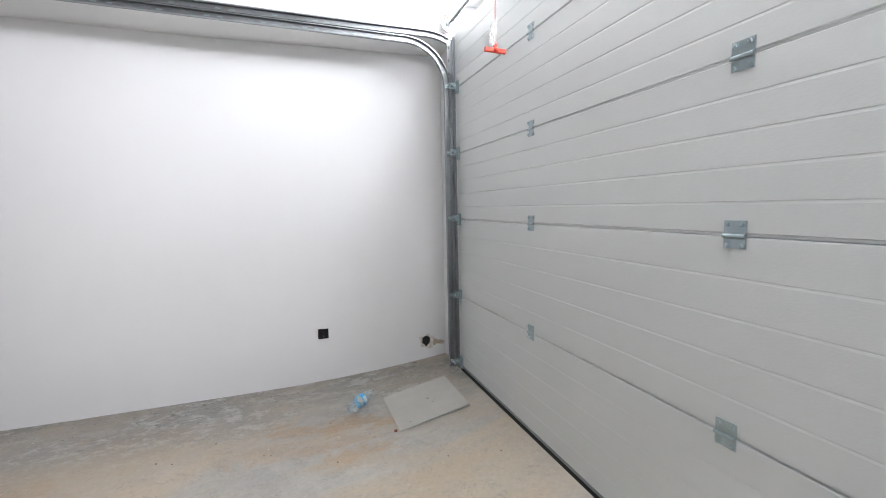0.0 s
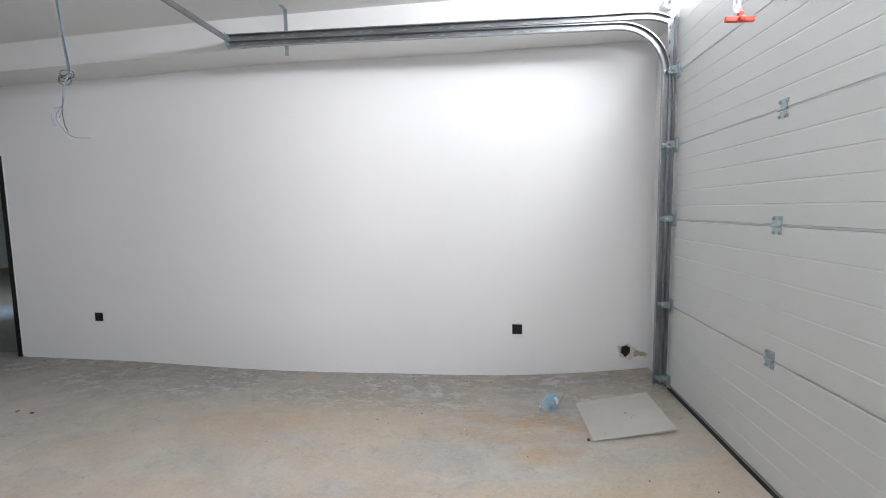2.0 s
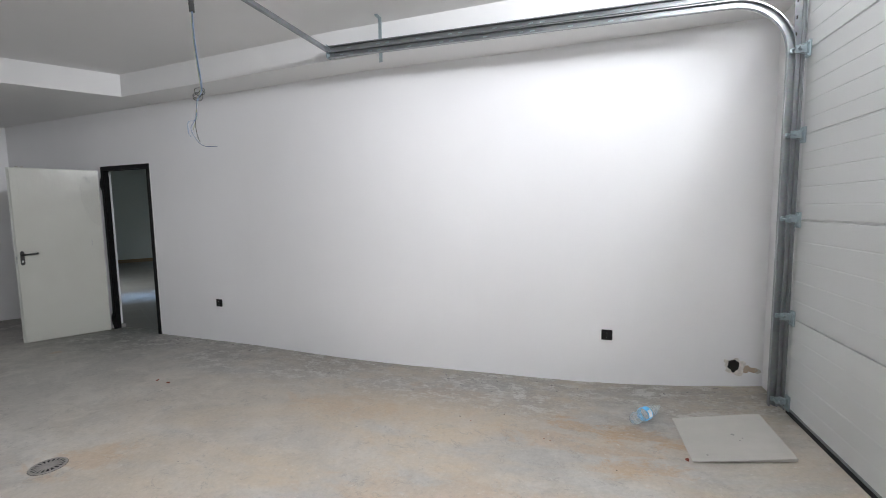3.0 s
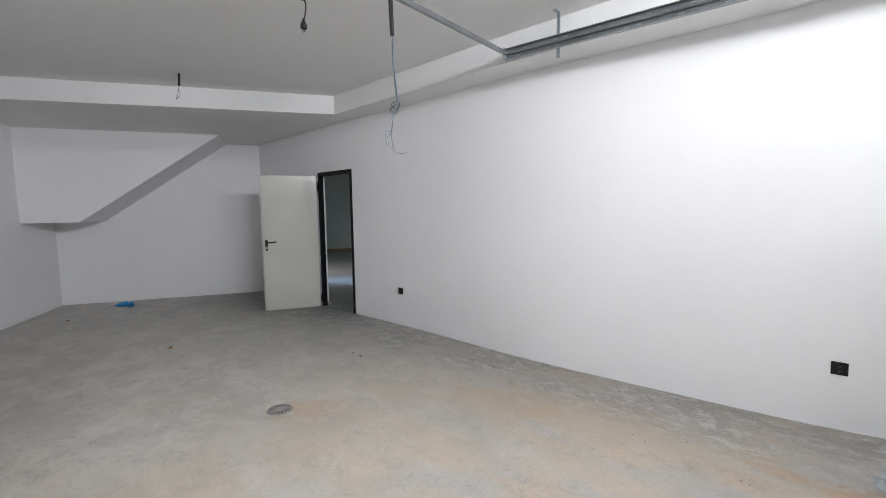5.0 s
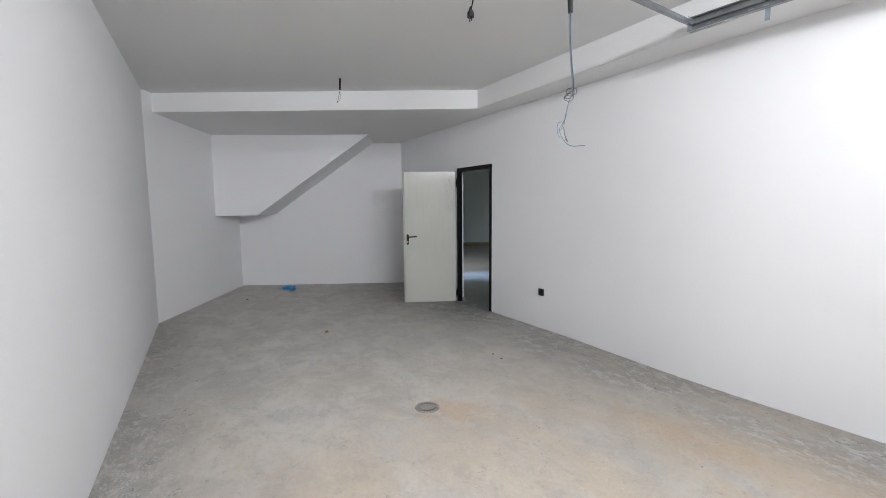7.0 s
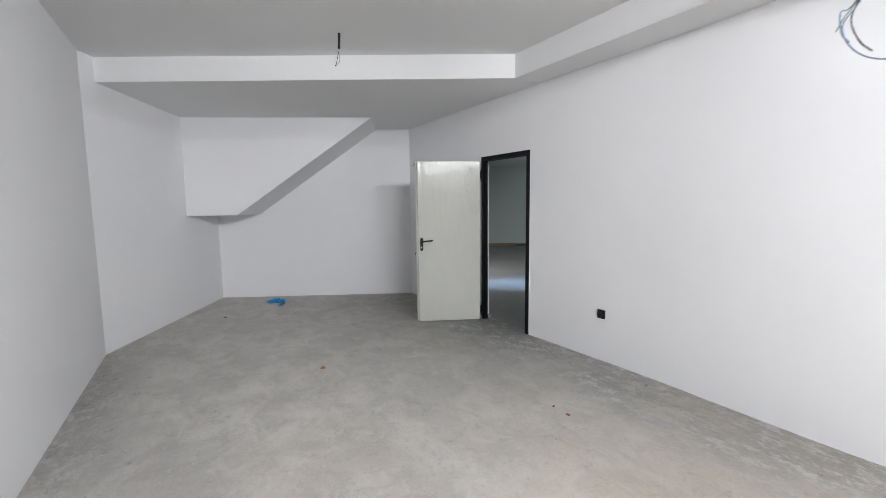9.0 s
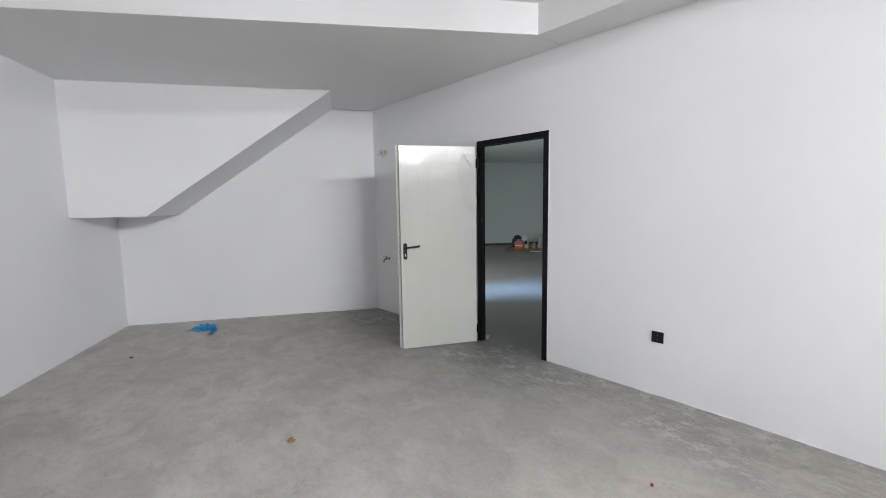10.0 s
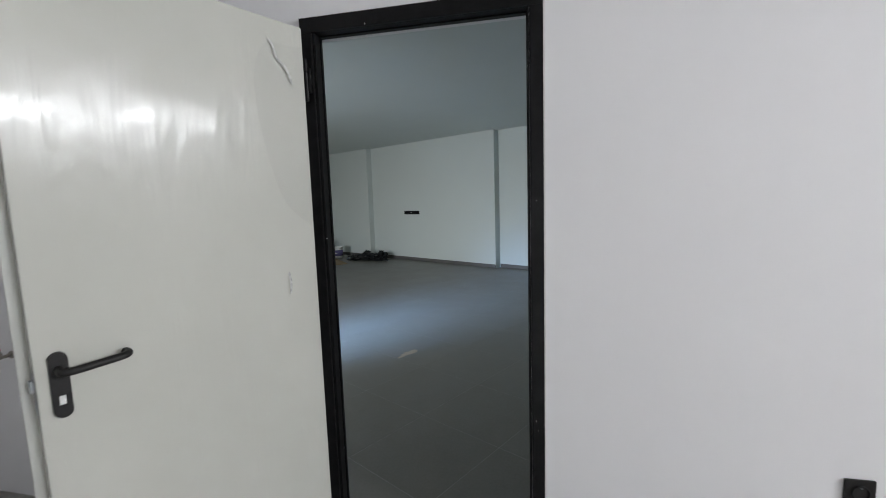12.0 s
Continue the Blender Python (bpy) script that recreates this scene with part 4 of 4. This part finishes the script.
    inner = [bm.verts.new((p.x, 0.0012 + 0.0012 * abs(noise.noise(p * 9)), p.z)) for p in edge]
    outer = [bm.verts.new((0.016, 0.0008, p.z + 0.01)) for p in edge]
    for k in range(len(edge) - 1):
        bm.faces.new((inner[k], inner[k + 1], outer[k + 1], outer[k]))
    bmesh.ops.recalc_face_normals(bm, faces=bm.faces)
    bmesh.ops.solidify(bm, geom=bm.faces[:], thickness=0.0003)
    part("protective_film", bm, THIN_FILM, d, "clear protective film peeling off")


build_doorway()


# ---- wires hanging from the ceiling ----
def build_wires():
    w = thing("hanging_wires", "bundle of loose electric wires in a black conduit", "wires")
    bm = bmesh.new()
    rr = [0.0115 + 0.0016 * (k % 2) for k in range(60)]
    tube(bm, [(3.172 + 0.004 * math.sin(k * 0.12), -2.018, 2.993 - (0.535 * k / 59)) for k in range(60)], rr, 10)
    part("conduit", bm, BLACK_PLASTIC, w, "black corrugated conduit")
    for k, (mat, dx) in enumerate(((WIRE_BLUE, 0.0), (BLACK_PLASTIC, 0.004), (WIRE_YELLOW, -0.004), (WIRE_BLUE, 0.007))):
        a = 0.006 * k
        pts = [(3.172 + dx, -2.018, 2.50), (3.174 + dx, -2.019, 2.36), (3.188 + dx, -2.02, 2.22), (3.203 + dx, -2.02, 2.09),
               (3.185 + a, -2.03 - a, 2.02), (3.155 - a, -2.02 + a, 1.95)]
        end = ([(3.13, -2.03, 1.90), (3.15, -2.02, 1.845), (3.20, -2.02, 1.81), (3.285, -2.02, 1.803)],
               [(3.14, -2.01, 1.91), (3.16, -2.02, 1.86), (3.185, -2.03, 1.83)],
               [(3.125, -2.0, 1.93), (3.11, -2.0, 1.90)], [(3.128, -2.04, 1.93), (3.135, -2.05, 1.88), (3.15, -2.05, 1.855)])[k]
        bm = bmesh.new()
        tube(bm, smooth_line(pts + end, 6), 0.0016, 7)
        part("wire", bm, mat, w, "", True)
    bm = bmesh.new()
    for k, (rx, rz, tilt) in enumerate(((0.034, 0.022, 20), (0.028, 0.016, -25), (0.022, 0.022, 50))):
        m = pose(3.195 - 0.008 * k, -2.02, 2.075 - 0.012 * k, 70, tilt, 15 * k)
        ring = [m @ Vector((rx * math.cos(a * 0.39), rz * math.sin(a * 0.39), 0.004 * math.sin(a))) for a in range(17)]
        tube(bm, ring, 0.0015, 7)
    part("coil", bm, BLACK_PLASTIC, w, "wires coiled round the bundle", True)
    s = thing("ceiling_cable", "short black sleeve with bare white wires at the ceiling", "wires")
    bm = bmesh.new()
    tube(bm, [(-0.257, -2.03, 2.993), (-0.262, -2.03, 2.93), (-0.272, -2.03, 2.865)], 0.011, 10)
    part("sleeve", bm, BLACK_PLASTIC, s)
    for k, pts in enumerate(([(-0.272, -2.03, 2.88), (-0.28, -2.03, 2.82), (-0.31, -2.05, 2.79), (-0.30, -2.07, 2.755), (-0.275, -2.05, 2.77), (-0.285, -2.03, 2.80)],
                             [(-0.27, -2.03, 2.88), (-0.29, -2.02, 2.81), (-0.31, -2.02, 2.765), (-0.34, -2.04, 2.735)],
                             [(-0.272, -2.025, 2.88), (-0.285, -2.04, 2.80), (-0.29, -2.05, 2.75), (-0.30, -2.06, 2.72)])):
        bm = bmesh.new()
        tube(bm, smooth_line(pts, 6), 0.0026, 7)
        part("wire", bm, (WHITE_PLASTIC, WIRE_GREY, BLACK_PLASTIC)[k], s, "", True)


build_wires()


# ---- things on the garage floor ----
def build_drain():
    d = thing("floor_drain", "round weathered floor drain with radial slots", "drain", pose(2.03, -2.212, 0) @ Matrix.Diagonal((0.92, 0.92, 1, 1)))
    bm = bmesh.new()
    lathe(bm, [(0.097, 0.0), (0.096, 0.005), (0.086, 0.007), (0.083, 0.002)], 40)
    part("rim", bm, GRATE, d, "", True)
    # flat black disc on the floor, painting the shade down the drain
    bm = bmesh.new()
    lathe(bm, [(0.0995, 0.0006), (0.098, 0.0014), (0.096, 0.0012), (0.084, 0.001), (0.0, 0.0012)], 40)
    part("well", bm, RUBBER_AND_DRAIN_SHADE, d, "flat dark disc for the shaded drain opening")
    bm = bmesh.new()
    lathe(bm, [(0.044, 0.002), (0.044, 0.006), (0.0, 0.0065)], 32)
    for k in range(18):
        box(bm, 0.042, 0.086, -0.0046, 0.0046, 0.002, 0.006, m=Matrix.Rotation(2 * math.pi * k / 18, 4, "Z"))
    part("grate", bm, GRATE, d)


build_drain()

slab = thing("loose_board", "loose dusty grey square board lying on the concrete", "board")
bm = bmesh.new()
prism(bm, [(5.547, -0.577), (5.575, -1.093), (6.075, -1.021), (6.057, -0.491)], lambda x, y: ramp_height(x) + 0.001,
      lambda x, y: ramp_height(x) + 0.005 + 0.028 * max(0, x - 5.57))
bmesh.ops.bevel(bm, geom=bm.edges[:], offset=0.0015, segments=2, affect="EDGES")
part("panel", bm, SLAB, slab)
for x, y, r in ((5.84, -0.78, 0.011), (5.86, -0.85, 0.006), (5.88, -0.82, 0.005), (5.66, -1.02, 0.006)):
    bm = lathe(bmesh.new(), [(r, 0), (r * 0.7, 0.002), (0, 0.0025)], 10, pose(x, y, ramp_height(5.56) + (ramp_height(6.06) - ramp_height(5.56)) * (x - 5.56) / 0.5 + 0.006 + 0.028 * (x - 5.57)))
    part("dent", bm, SACK_GREY, slab, "small dark dent")


def build_bottle():
    a, b = Vector((5.30, -0.735, 0.0)), Vector((5.50, -0.455, 0.0))
    d = (b - a)
    z = ramp_height(5.4) + 0.046
    m = Matrix.Translation((a.x, a.y, z)) @ d.to_track_quat("Z", "Y").to_matrix().to_4x4()
    t = thing("water_bottle", "crumpled clear plastic water bottle with a blue label", "bottle", m)
    bm = bmesh.new()
    lathe(bm, [(0.0, 0.008), (0.02, 0.004), (0.034, 0.0), (0.042, 0.012), (0.043, 0.03), (0.040, 0.036), (0.043, 0.044), (0.043, 0.08), (0.041, 0.10), (0.041, 0.165), (0.043, 0.18),
               (0.040, 0.195), (0.043, 0.21), (0.036, 0.245), (0.022, 0.275), (0.014, 0.29), (0.013, 0.312), (0.0, 0.312)], 28)
    for v in bm.verts:
        q = 1 - 0.16 * max(0, noise.noise(v.co * 14)) - 0.05
        v.co.x *= q
        v.co.y *= q
    part("bottle_wall", bm, CLEAR, t, "clear dented bottle", True)
    bm = bmesh.new()
    lathe(bm, [(0.0428, 0.108), (0.0435, 0.11), (0.0435, 0.156), (0.0428, 0.158)], 28)
    l = part("label_sleeve", bm, LABEL_BLUE, t, "blue paper label", True)
    for z0, z1, a0, a1, mat in ((0.115, 0.15, -0.6, 0.5, WHITE_PLASTIC), (0.125, 0.142, 0.6, 1.3, LABEL_RED), (0.115, 0.15, 2.2, 3.3, WHITE_PLASTIC)):
        bm = bmesh.new()
        n = 8
        lo = [bm.verts.new((0.0442 * math.cos(a0 + (a1 - a0) * k / n), 0.0442 * math.sin(a0 + (a1 - a0) * k / n), z0)) for k in range(n + 1)]
        hi = [bm.verts.new((v.co.x, v.co.y, z1)) for v in lo]
        for k in range(n):
            bm.faces.new((lo[k], lo[k + 1], hi[k + 1], hi[k]))
        part("label_print", bm, mat, l)


build_bottle()


def chip(name, label, x, y, size, seed, mat, flat=0.4):
    bm = blob(bmesh.new(), size, size * 0.7, size * flat, seed, 0.7, 1.8, 2)
    ob = new(name, mesh_of(name, bm, mat))
    ob.matrix_world = pose(x, y, ramp_height(x) - 0.001, 0, 0, seed * 50)
    return tagged(ob, label, "debris")


chip("dry_leaf", "small curled tan leaf on the concrete floor", -0.292, -2.283, 0.024, 1.1, TAN, 0.5)
chip("brown_crumb", "small dark red crumb on the concrete floor", 1.40, -1.08, 0.013, 2.3, BROWN)
chip("brown_crumb", "small dark red crumb on the concrete floor", 1.545, -1.09, 0.015, 3.7, BROWN)
chip("dark_crumb", "tiny dark crumb on the concrete floor", -2.83, -2.84, 0.022, 4.1, BROWN)
chip("brown_crumb", "brown crumb beside the loose board", 5.552, -1.075, 0.014, 5.2, BROWN)
for k, (x, y) in enumerate(((4.761, -1.005), (4.156, -0.874), (4.248, -0.911), (6.055, -1.576), (5.777, -1.477), (4.45, -0.75), (4.80, -1.02), (5.18, -1.25))):
    chip("dark_crumb", "tiny dark crumb on the concrete floor", x, y, 0.0048, 6.1 + k, DARK_HOLE if k % 2 else BROWN, 0.5)
for k, (x, y) in enumerate(((4.78, -0.945), (6.17, -0.62), (5.2, -0.98), (3.3, -0.35), (3.9, -0.6))):
    chip("white_crumb", "tiny white plaster crumb on the concrete floor", x, y, 0.006, 16.1 + k, PAPER, 0.6)


def build_flakes():
    """Flat splashes of dried plaster, thickest near the feet of the long walls."""
    rng = random.Random(11)
    bm = bmesh.new()

    def splash(x, y, r, turn, stretch):
        n = 9
        c, s = math.cos(turn), math.sin(turn)
        ring = []
        for k in range(n):
            a = 2 * math.pi * k / n
            q = r * (0.72 + 0.5 * rng.random())
            u, v = q * stretch * math.cos(a), q * math.sin(a)
            ring.append((x + u * c - v * s, y + u * s + v * c))
        lo = [bm.verts.new((px, py, ramp_height(px) + 0.0002)) for px, py in ring]
        hi = [bm.verts.new((x + (px - x) * 0.8, y + (py - y) * 0.8, ramp_height(px) + 0.0014)) for px, py in ring]
        bm.faces.new(hi)
        for k in range(n):
            j = (k + 1) % n
            bm.faces.new((lo[k], lo[j], hi[j], hi[k]))

    def wall_south_y(x):
        return -4.025 - 0.445 * (x + 1.92) / 8.92

    clumps = [(rng.uniform(-1.6, 4.6), 0) for _ in range(12)] + [(rng.uniform(0.3, 6.0), 1) for _ in range(11)]
    for cx, side in clumps:
        for _ in range(rng.randint(10, 22)):
            x = min(max(cx + rng.gauss(0, 0.28), -1.7), 6.1)
            off = 0.03 + abs(rng.gauss(0, 0.22))
            y = wall_south_y(x) + off if side == 0 else north_face(x) - off * 0.9
            big = rng.random() ** 4
            splash(x, y, (0.004 + 0.026 * big) if side == 0 else (0.003 + 0.013 * big), rng.uniform(0, 3.1), rng.uniform(1.0, 2.2))
    for _ in range(150):
        x, y = rng.uniform(-1.5, 5.9), rng.uniform(-3.9, -0.2)
        splash(x, y, 0.0016 + 0.006 * rng.random() ** 6, rng.uniform(0, 3.1), rng.uniform(1.0, 1.8))
    tagged(new("plaster_splashes", mesh_of("plaster_splashes", bm, SPLASH)), "dried pale plaster splashes on the concrete floor", "plaster", kind="stuff")


build_flakes()


def build_blue_bag():
    t = thing("blue_bag", "crumpled thin blue plastic bag on the concrete floor", "plastic bag", pose(-3.39, -2.06, 0, 0, 0, 63))
    bm = blob(bmesh.new(), 0.10, 0.055, 0.030, 4.4, 0.9, 3.4, 4, 0.3)
    part("crumple", bm, BLUE_BAG, t)
    for pts, w in (([(0.05, 0.0, 0.02), (0.12, -0.06, 0.012), (0.12, -0.17, 0.008), (0.10, -0.27, 0.005)], 0.028), ([(-0.08, 0.02, 0.02), (-0.17, 0.0, 0.012), (-0.23, -0.02, 0.006)], 0.022)):
        bm = bmesh.new()
        line = smooth_line(pts, 5)
        a, b = [], []
        for k, p in enumerate(line):
            q = w * (1 + 0.4 * noise.noise(p * 23))
            d = (line[min(k + 1, len(line) - 1)] - line[max(k - 1, 0)]).normalized()
            n = Vector((-d.y, d.x, 0))
            lift = 0.012 * abs(noise.noise(p * 31))
            a.append(bm.verts.new(p + n * q + Vector((0, 0, lift))))
            b.append(bm.verts.new(p - n * q))
        for k in range(len(line) - 1):
            bm.faces.new((a[k], a[k + 1], b[k + 1], b[k]))
        bmesh.ops.solidify(bm, geom=bm.faces[:], thickness=0.002)
        part("strap", bm, BLUE_BAG, t)


build_blue_bag()


# ---- things in the next room ----
def build_far_things():
    sw = thing("switch_strip", "long black wall socket strip on the pale wall", "socket")
    ang = math.degrees(math.atan2(U.y, U.x))
    c = O2 + U * 2.38
    sw.matrix_world = pose(c.x, c.y, 1.145, 0, 0, ang)
    part("frame_plate", boxes((-0.25, 0.25, 0.0, 0.012, -0.042, 0.042), bevel=0.004), BLACK_PLASTIC, sw)
    for k in range(5):
        part("module", boxes((-0.235 + 0.095 * k, -0.150 + 0.095 * k, 0.0122, 0.016, -0.03, 0.03), bevel=0.002), BLACK, sw)
    part("indicator", boxes((-0.01, 0.01, 0.016, 0.0175, -0.005, 0.005)), WHITE_PLASTIC, sw)

    b = thing("paint_bucket", "white plastic paint bucket with a violet label on the tiles", "bucket", pose(-5.07, 8.75, 0))
    bm = bmesh.new()
    lathe(bm, [(0.0, 0.0), (0.115, 0.0), (0.118, 0.01), (0.135, 0.27), (0.142, 0.272), (0.142, 0.292), (0.132, 0.292), (0.128, 0.26), (0.112, 0.02), (0.0, 0.02)], 28)
    part("tub", bm, WHITE_PLASTIC, b, "", True)
    bm = bmesh.new()
    lathe(bm, [(0.1225, 0.06), (0.1245, 0.06), (0.1345, 0.21), (0.1325, 0.21)], 28)
    lb = part("label_band", bm, BUCKET_LABEL, b, "violet printed band", True)
    part("label_bar", boxes((-0.03, 0.04, -0.1345, -0.128, 0.12, 0.145)), PAPER, lb)
    bm = bmesh.new()
    tube(bm, [Vector((0.14 * math.cos(a), 0.14 * math.sin(a) * 0.9, 0.285 - 0.06 * math.sin(a) ** 2)) for a in [math.pi * k / 14 for k in range(15)]], 0.003, 6)
    part("bail", bm, STEEL, b, "wire handle")

    s = thing("black_sheet", "heap of crumpled black polythene sheet on the tiles", "plastic sheet", pose(-4.08, 8.36, 0, 0, 0, -15))
    for k, (x, y, rx, ry, rz) in enumerate(((-0.28, 0.0, 0.24, 0.20, 0.075), (0.05, 0.05, 0.28, 0.17, 0.085), (0.33, 0.05, 0.18, 0.16, 0.10), (-0.05, 0.02, 0.12, 0.1, 0.12), (0.40, 0.0, 0.09, 0.08, 0.13))):
        bm = blob(bmesh.new(), rx, ry, rz, 7.7 + k * 1.3, 0.9, 2.6, 4, 0.35)
        bmesh.ops.translate(bm, vec=(x, y, 0), verts=bm.verts)
        part("fold", bm, SHEET_BLACK, s)

    def sack(name, label, x, y, w, d, h, mat, seed, lean=0, dark=None):
        t = thing(name, label, "sack", pose(x, y, 0, 0, lean, seed * 40))
        bm = bmesh.new()
        prof = [(0.0, 0.0), (0.9, 0.0), (1.0, 0.10), (1.02, 0.35), (0.95, 0.6), (0.72, 0.82), (0.42, 0.95), (0.3, 1.0), (0.0, 0.97)]
        lathe(bm, prof, 20)
        for v in bm.verts:
            k = 1 + 0.22 * noise.noise(v.co * 2.3 + Vector((seed, 0, 0)))
            v.co = Vector((v.co.x * w * k, v.co.y * d * k, v.co.z * h))
        body = part("sack_body", bm, mat, t, "", True)
        if dark:
            bm = bmesh.new()
            prism(bm, [(-w * 0.35, -d * 1.12), (w * 0.3, -d * 1.14), (w * 0.3, -d * 1.05), (-w * 0.35, -d * 1.02)], h * 0.35, h * 0.62)
            part("printed_patch", bm, dark, body)
        return t

    sack("white_sack", "upright white paper sack with a dark print", -5.95, 7.50, 0.13, 0.09, 0.42, SACK_WHITE, 1.3, -4, DARK_BAG)
    sack("grey_sack", "upright grey cement sack with a folded top", -5.60, 7.85, 0.15, 0.11, 0.46, SACK_GREY, 2.7, 3)
    sack("tan_sack", "small tan paper sack on the cardboard", -5.74, 7.66, 0.08, 0.07, 0.19, SACK_TAN, 4.2, 0)
    sack("dark_sack", "dark grey rubbish sack on the floor", -6.33, 7.62, 0.18, 0.15, 0.40, DARK_BAG, 5.1, 5)

    o = thing("orange_bag", "orange and white plastic tub with a blue lid", "tub", pose(-6.05, 7.32, 0, 0, 0, 30))
    part("tub", boxes((-0.13, 0.13, -0.09, 0.09, 0.0, 0.24), bevel=0.025), ORANGE, o)
    part("white_band", boxes((-0.131, 0.131, -0.091, 0.091, 0.09, 0.14), bevel=0.01), SACK_WHITE, o)
    part("lid", boxes((-0.07, 0.07, -0.06, 0.06, 0.24, 0.30), bevel=0.02), CAP_BLUE, o, "blue lid")

    g = thing("floor_grinder", "brown upright machine with a dark round top", "tool", pose(-5.52, 8.25, 0, 0, 12, 20))
    bm = bmesh.new()
    lathe(bm, [(0.0, 0.0), (0.12, 0.0), (0.13, 0.08), (0.09, 0.2), (0.06, 0.36), (0.045, 0.42), (0.0, 0.42)], 18)
    part("housing", bm, BROWN, g, "", True)
    bm = bmesh.new()
    lathe(bm, [(0.0, 0.40), (0.05, 0.41), (0.07, 0.47), (0.05, 0.53), (0.0, 0.54)], 16)
    part("knob", bm, DARK_BAG, g, "dark round top", True)
    bm = bmesh.new()
    tube(bm, smooth_line([(0.05, 0, 0.36), (0.11, 0.02, 0.3), (0.13, 0.02, 0.2)]), 0.015, 8)
    part("grip", bm, BROWN, g)

    w = thing("white_bag", "crumpled white plastic bag beside the sacks", "plastic bag", pose(-5.14, 7.75, 0))
    part("crumple", blob(bmesh.new(), 0.16, 0.13, 0.11, 3.3, 0.6, 2.2, 3, 0.3), WHITE_PLASTIC, w)
    bx = thing("white_box", "small white box on the cardboard", "box", pose(-4.98, 8.0, 0, 0, 0, 35))
    part("carton", boxes((-0.12, 0.12, -0.09, 0.09, 0.0, 0.14), bevel=0.004), WHITE_PLASTIC, bx)
    part("flap", boxes((-0.12, 0.12, -0.19, -0.091, 0.128, 0.132)), WHITE_PLASTIC, bx)
    # a pale tan smear, flat on the tiles just past the doorway
    dm = thing("pale_smear", "pale tan ragged smear on the tiles", "stain", pose(-1.18, 2.20, -0.0018, 0, 0, 62))
    part("smear", ragged_disc(bmesh.new(), 0.0, 0.0, 0.11, 0.036, 0.0, 14.0, 36, 0.9, 0.0012), TAN_MARK, dm).rotation_euler = (radians(-90), 0, 0)
    pl = thing("white_sheet", "flat white sheet of paper on the cardboard", "paper", pose(-5.15, 6.95, 0.012, 0, 0, 25))
    part("page", boxes((-0.16, 0.16, -0.11, 0.11, 0.0, 0.004)), WHITE_PLASTIC, pl)
    bt = thing("orange_trowel", "orange-handled trowel lying on the cardboard", "tool", pose(-5.75, 7.02, 0.012, 0, 0, 55))
    bm = bmesh.new()
    tube(bm, [(-0.2, 0, 0.03), (0.05, 0, 0.03)], 0.028, 10)
    part("handle", bm, ORANGE, bt)
    part("blade", boxes((0.05, 0.32, -0.06, 0.06, 0.012, 0.018), bevel=0.002), STEEL, bt)
    c = O2 + U * 5.93 + V2 * -4.75
    pk = thing("wooden_plank", "bare wooden plank lying along the foot of the wall", "plank", pose(c.x, c.y, 0, 0, 0, math.degrees(math.atan2(V2.y, V2.x))))
    part("board", boxes((-1.1, 1.1, -0.035, 0.035, 0.0, 0.10), bevel=0.004), CARDBOARD, pk)
    cb = thing("cardboard_sheet", "flattened brown cardboard under the tools and sacks", "cardboard", pose(-5.55, 7.6, 0, 0, 0, 40))
    part("sheet", boxes((-1.0, 1.0, -0.75, 0.6, 0.001, 0.010), bevel=0.002), CARDBOARD, cb)


build_far_things()


# ---- floor tiles of the next room ----
def build_tiles():
    base = bpy.data.objects["floor_2"]
    size, gap = 0.60, 0.003
    bm = boxes((-size / 2 + gap / 2, size / 2 - gap / 2, -size / 2 + gap / 2, size / 2 - gap / 2, -0.010, 0.0))
    me = mesh_of("tile", bm, TILE)
    ang = math.degrees(math.atan2(-U.y, -U.x))
    count = 0
    rest = bmesh.new()
    for i in range(-12, 14):
        for j in range(-14, 0):
            c = O2 + U * (i * size + 0.3) + V2 * (j * size + 0.46)
            if not (-0.3 < c.y < 11.5 and -8.5 < c.x < 4.5) or c.y > 9.0 + 0.5:
                continue
            m = pose(c.x, c.y, -0.002, 0, 0, ang)
            if -6.5 < c.x < 1.2 and count < 300:
                t = new("tile", me)
                t.parent = base
                t.matrix_world = m
                count += 1
            else:
                box(rest, -size / 2 + gap / 2, size / 2 - gap / 2, -size / 2 + gap / 2, size / 2 - gap / 2, -0.010, 0.0, m=m)
    r = new("tiles_rest", mesh_of("tiles_rest", rest, TILE))
    r.parent = base
    tagged(r, kind="stuff")


build_tiles()
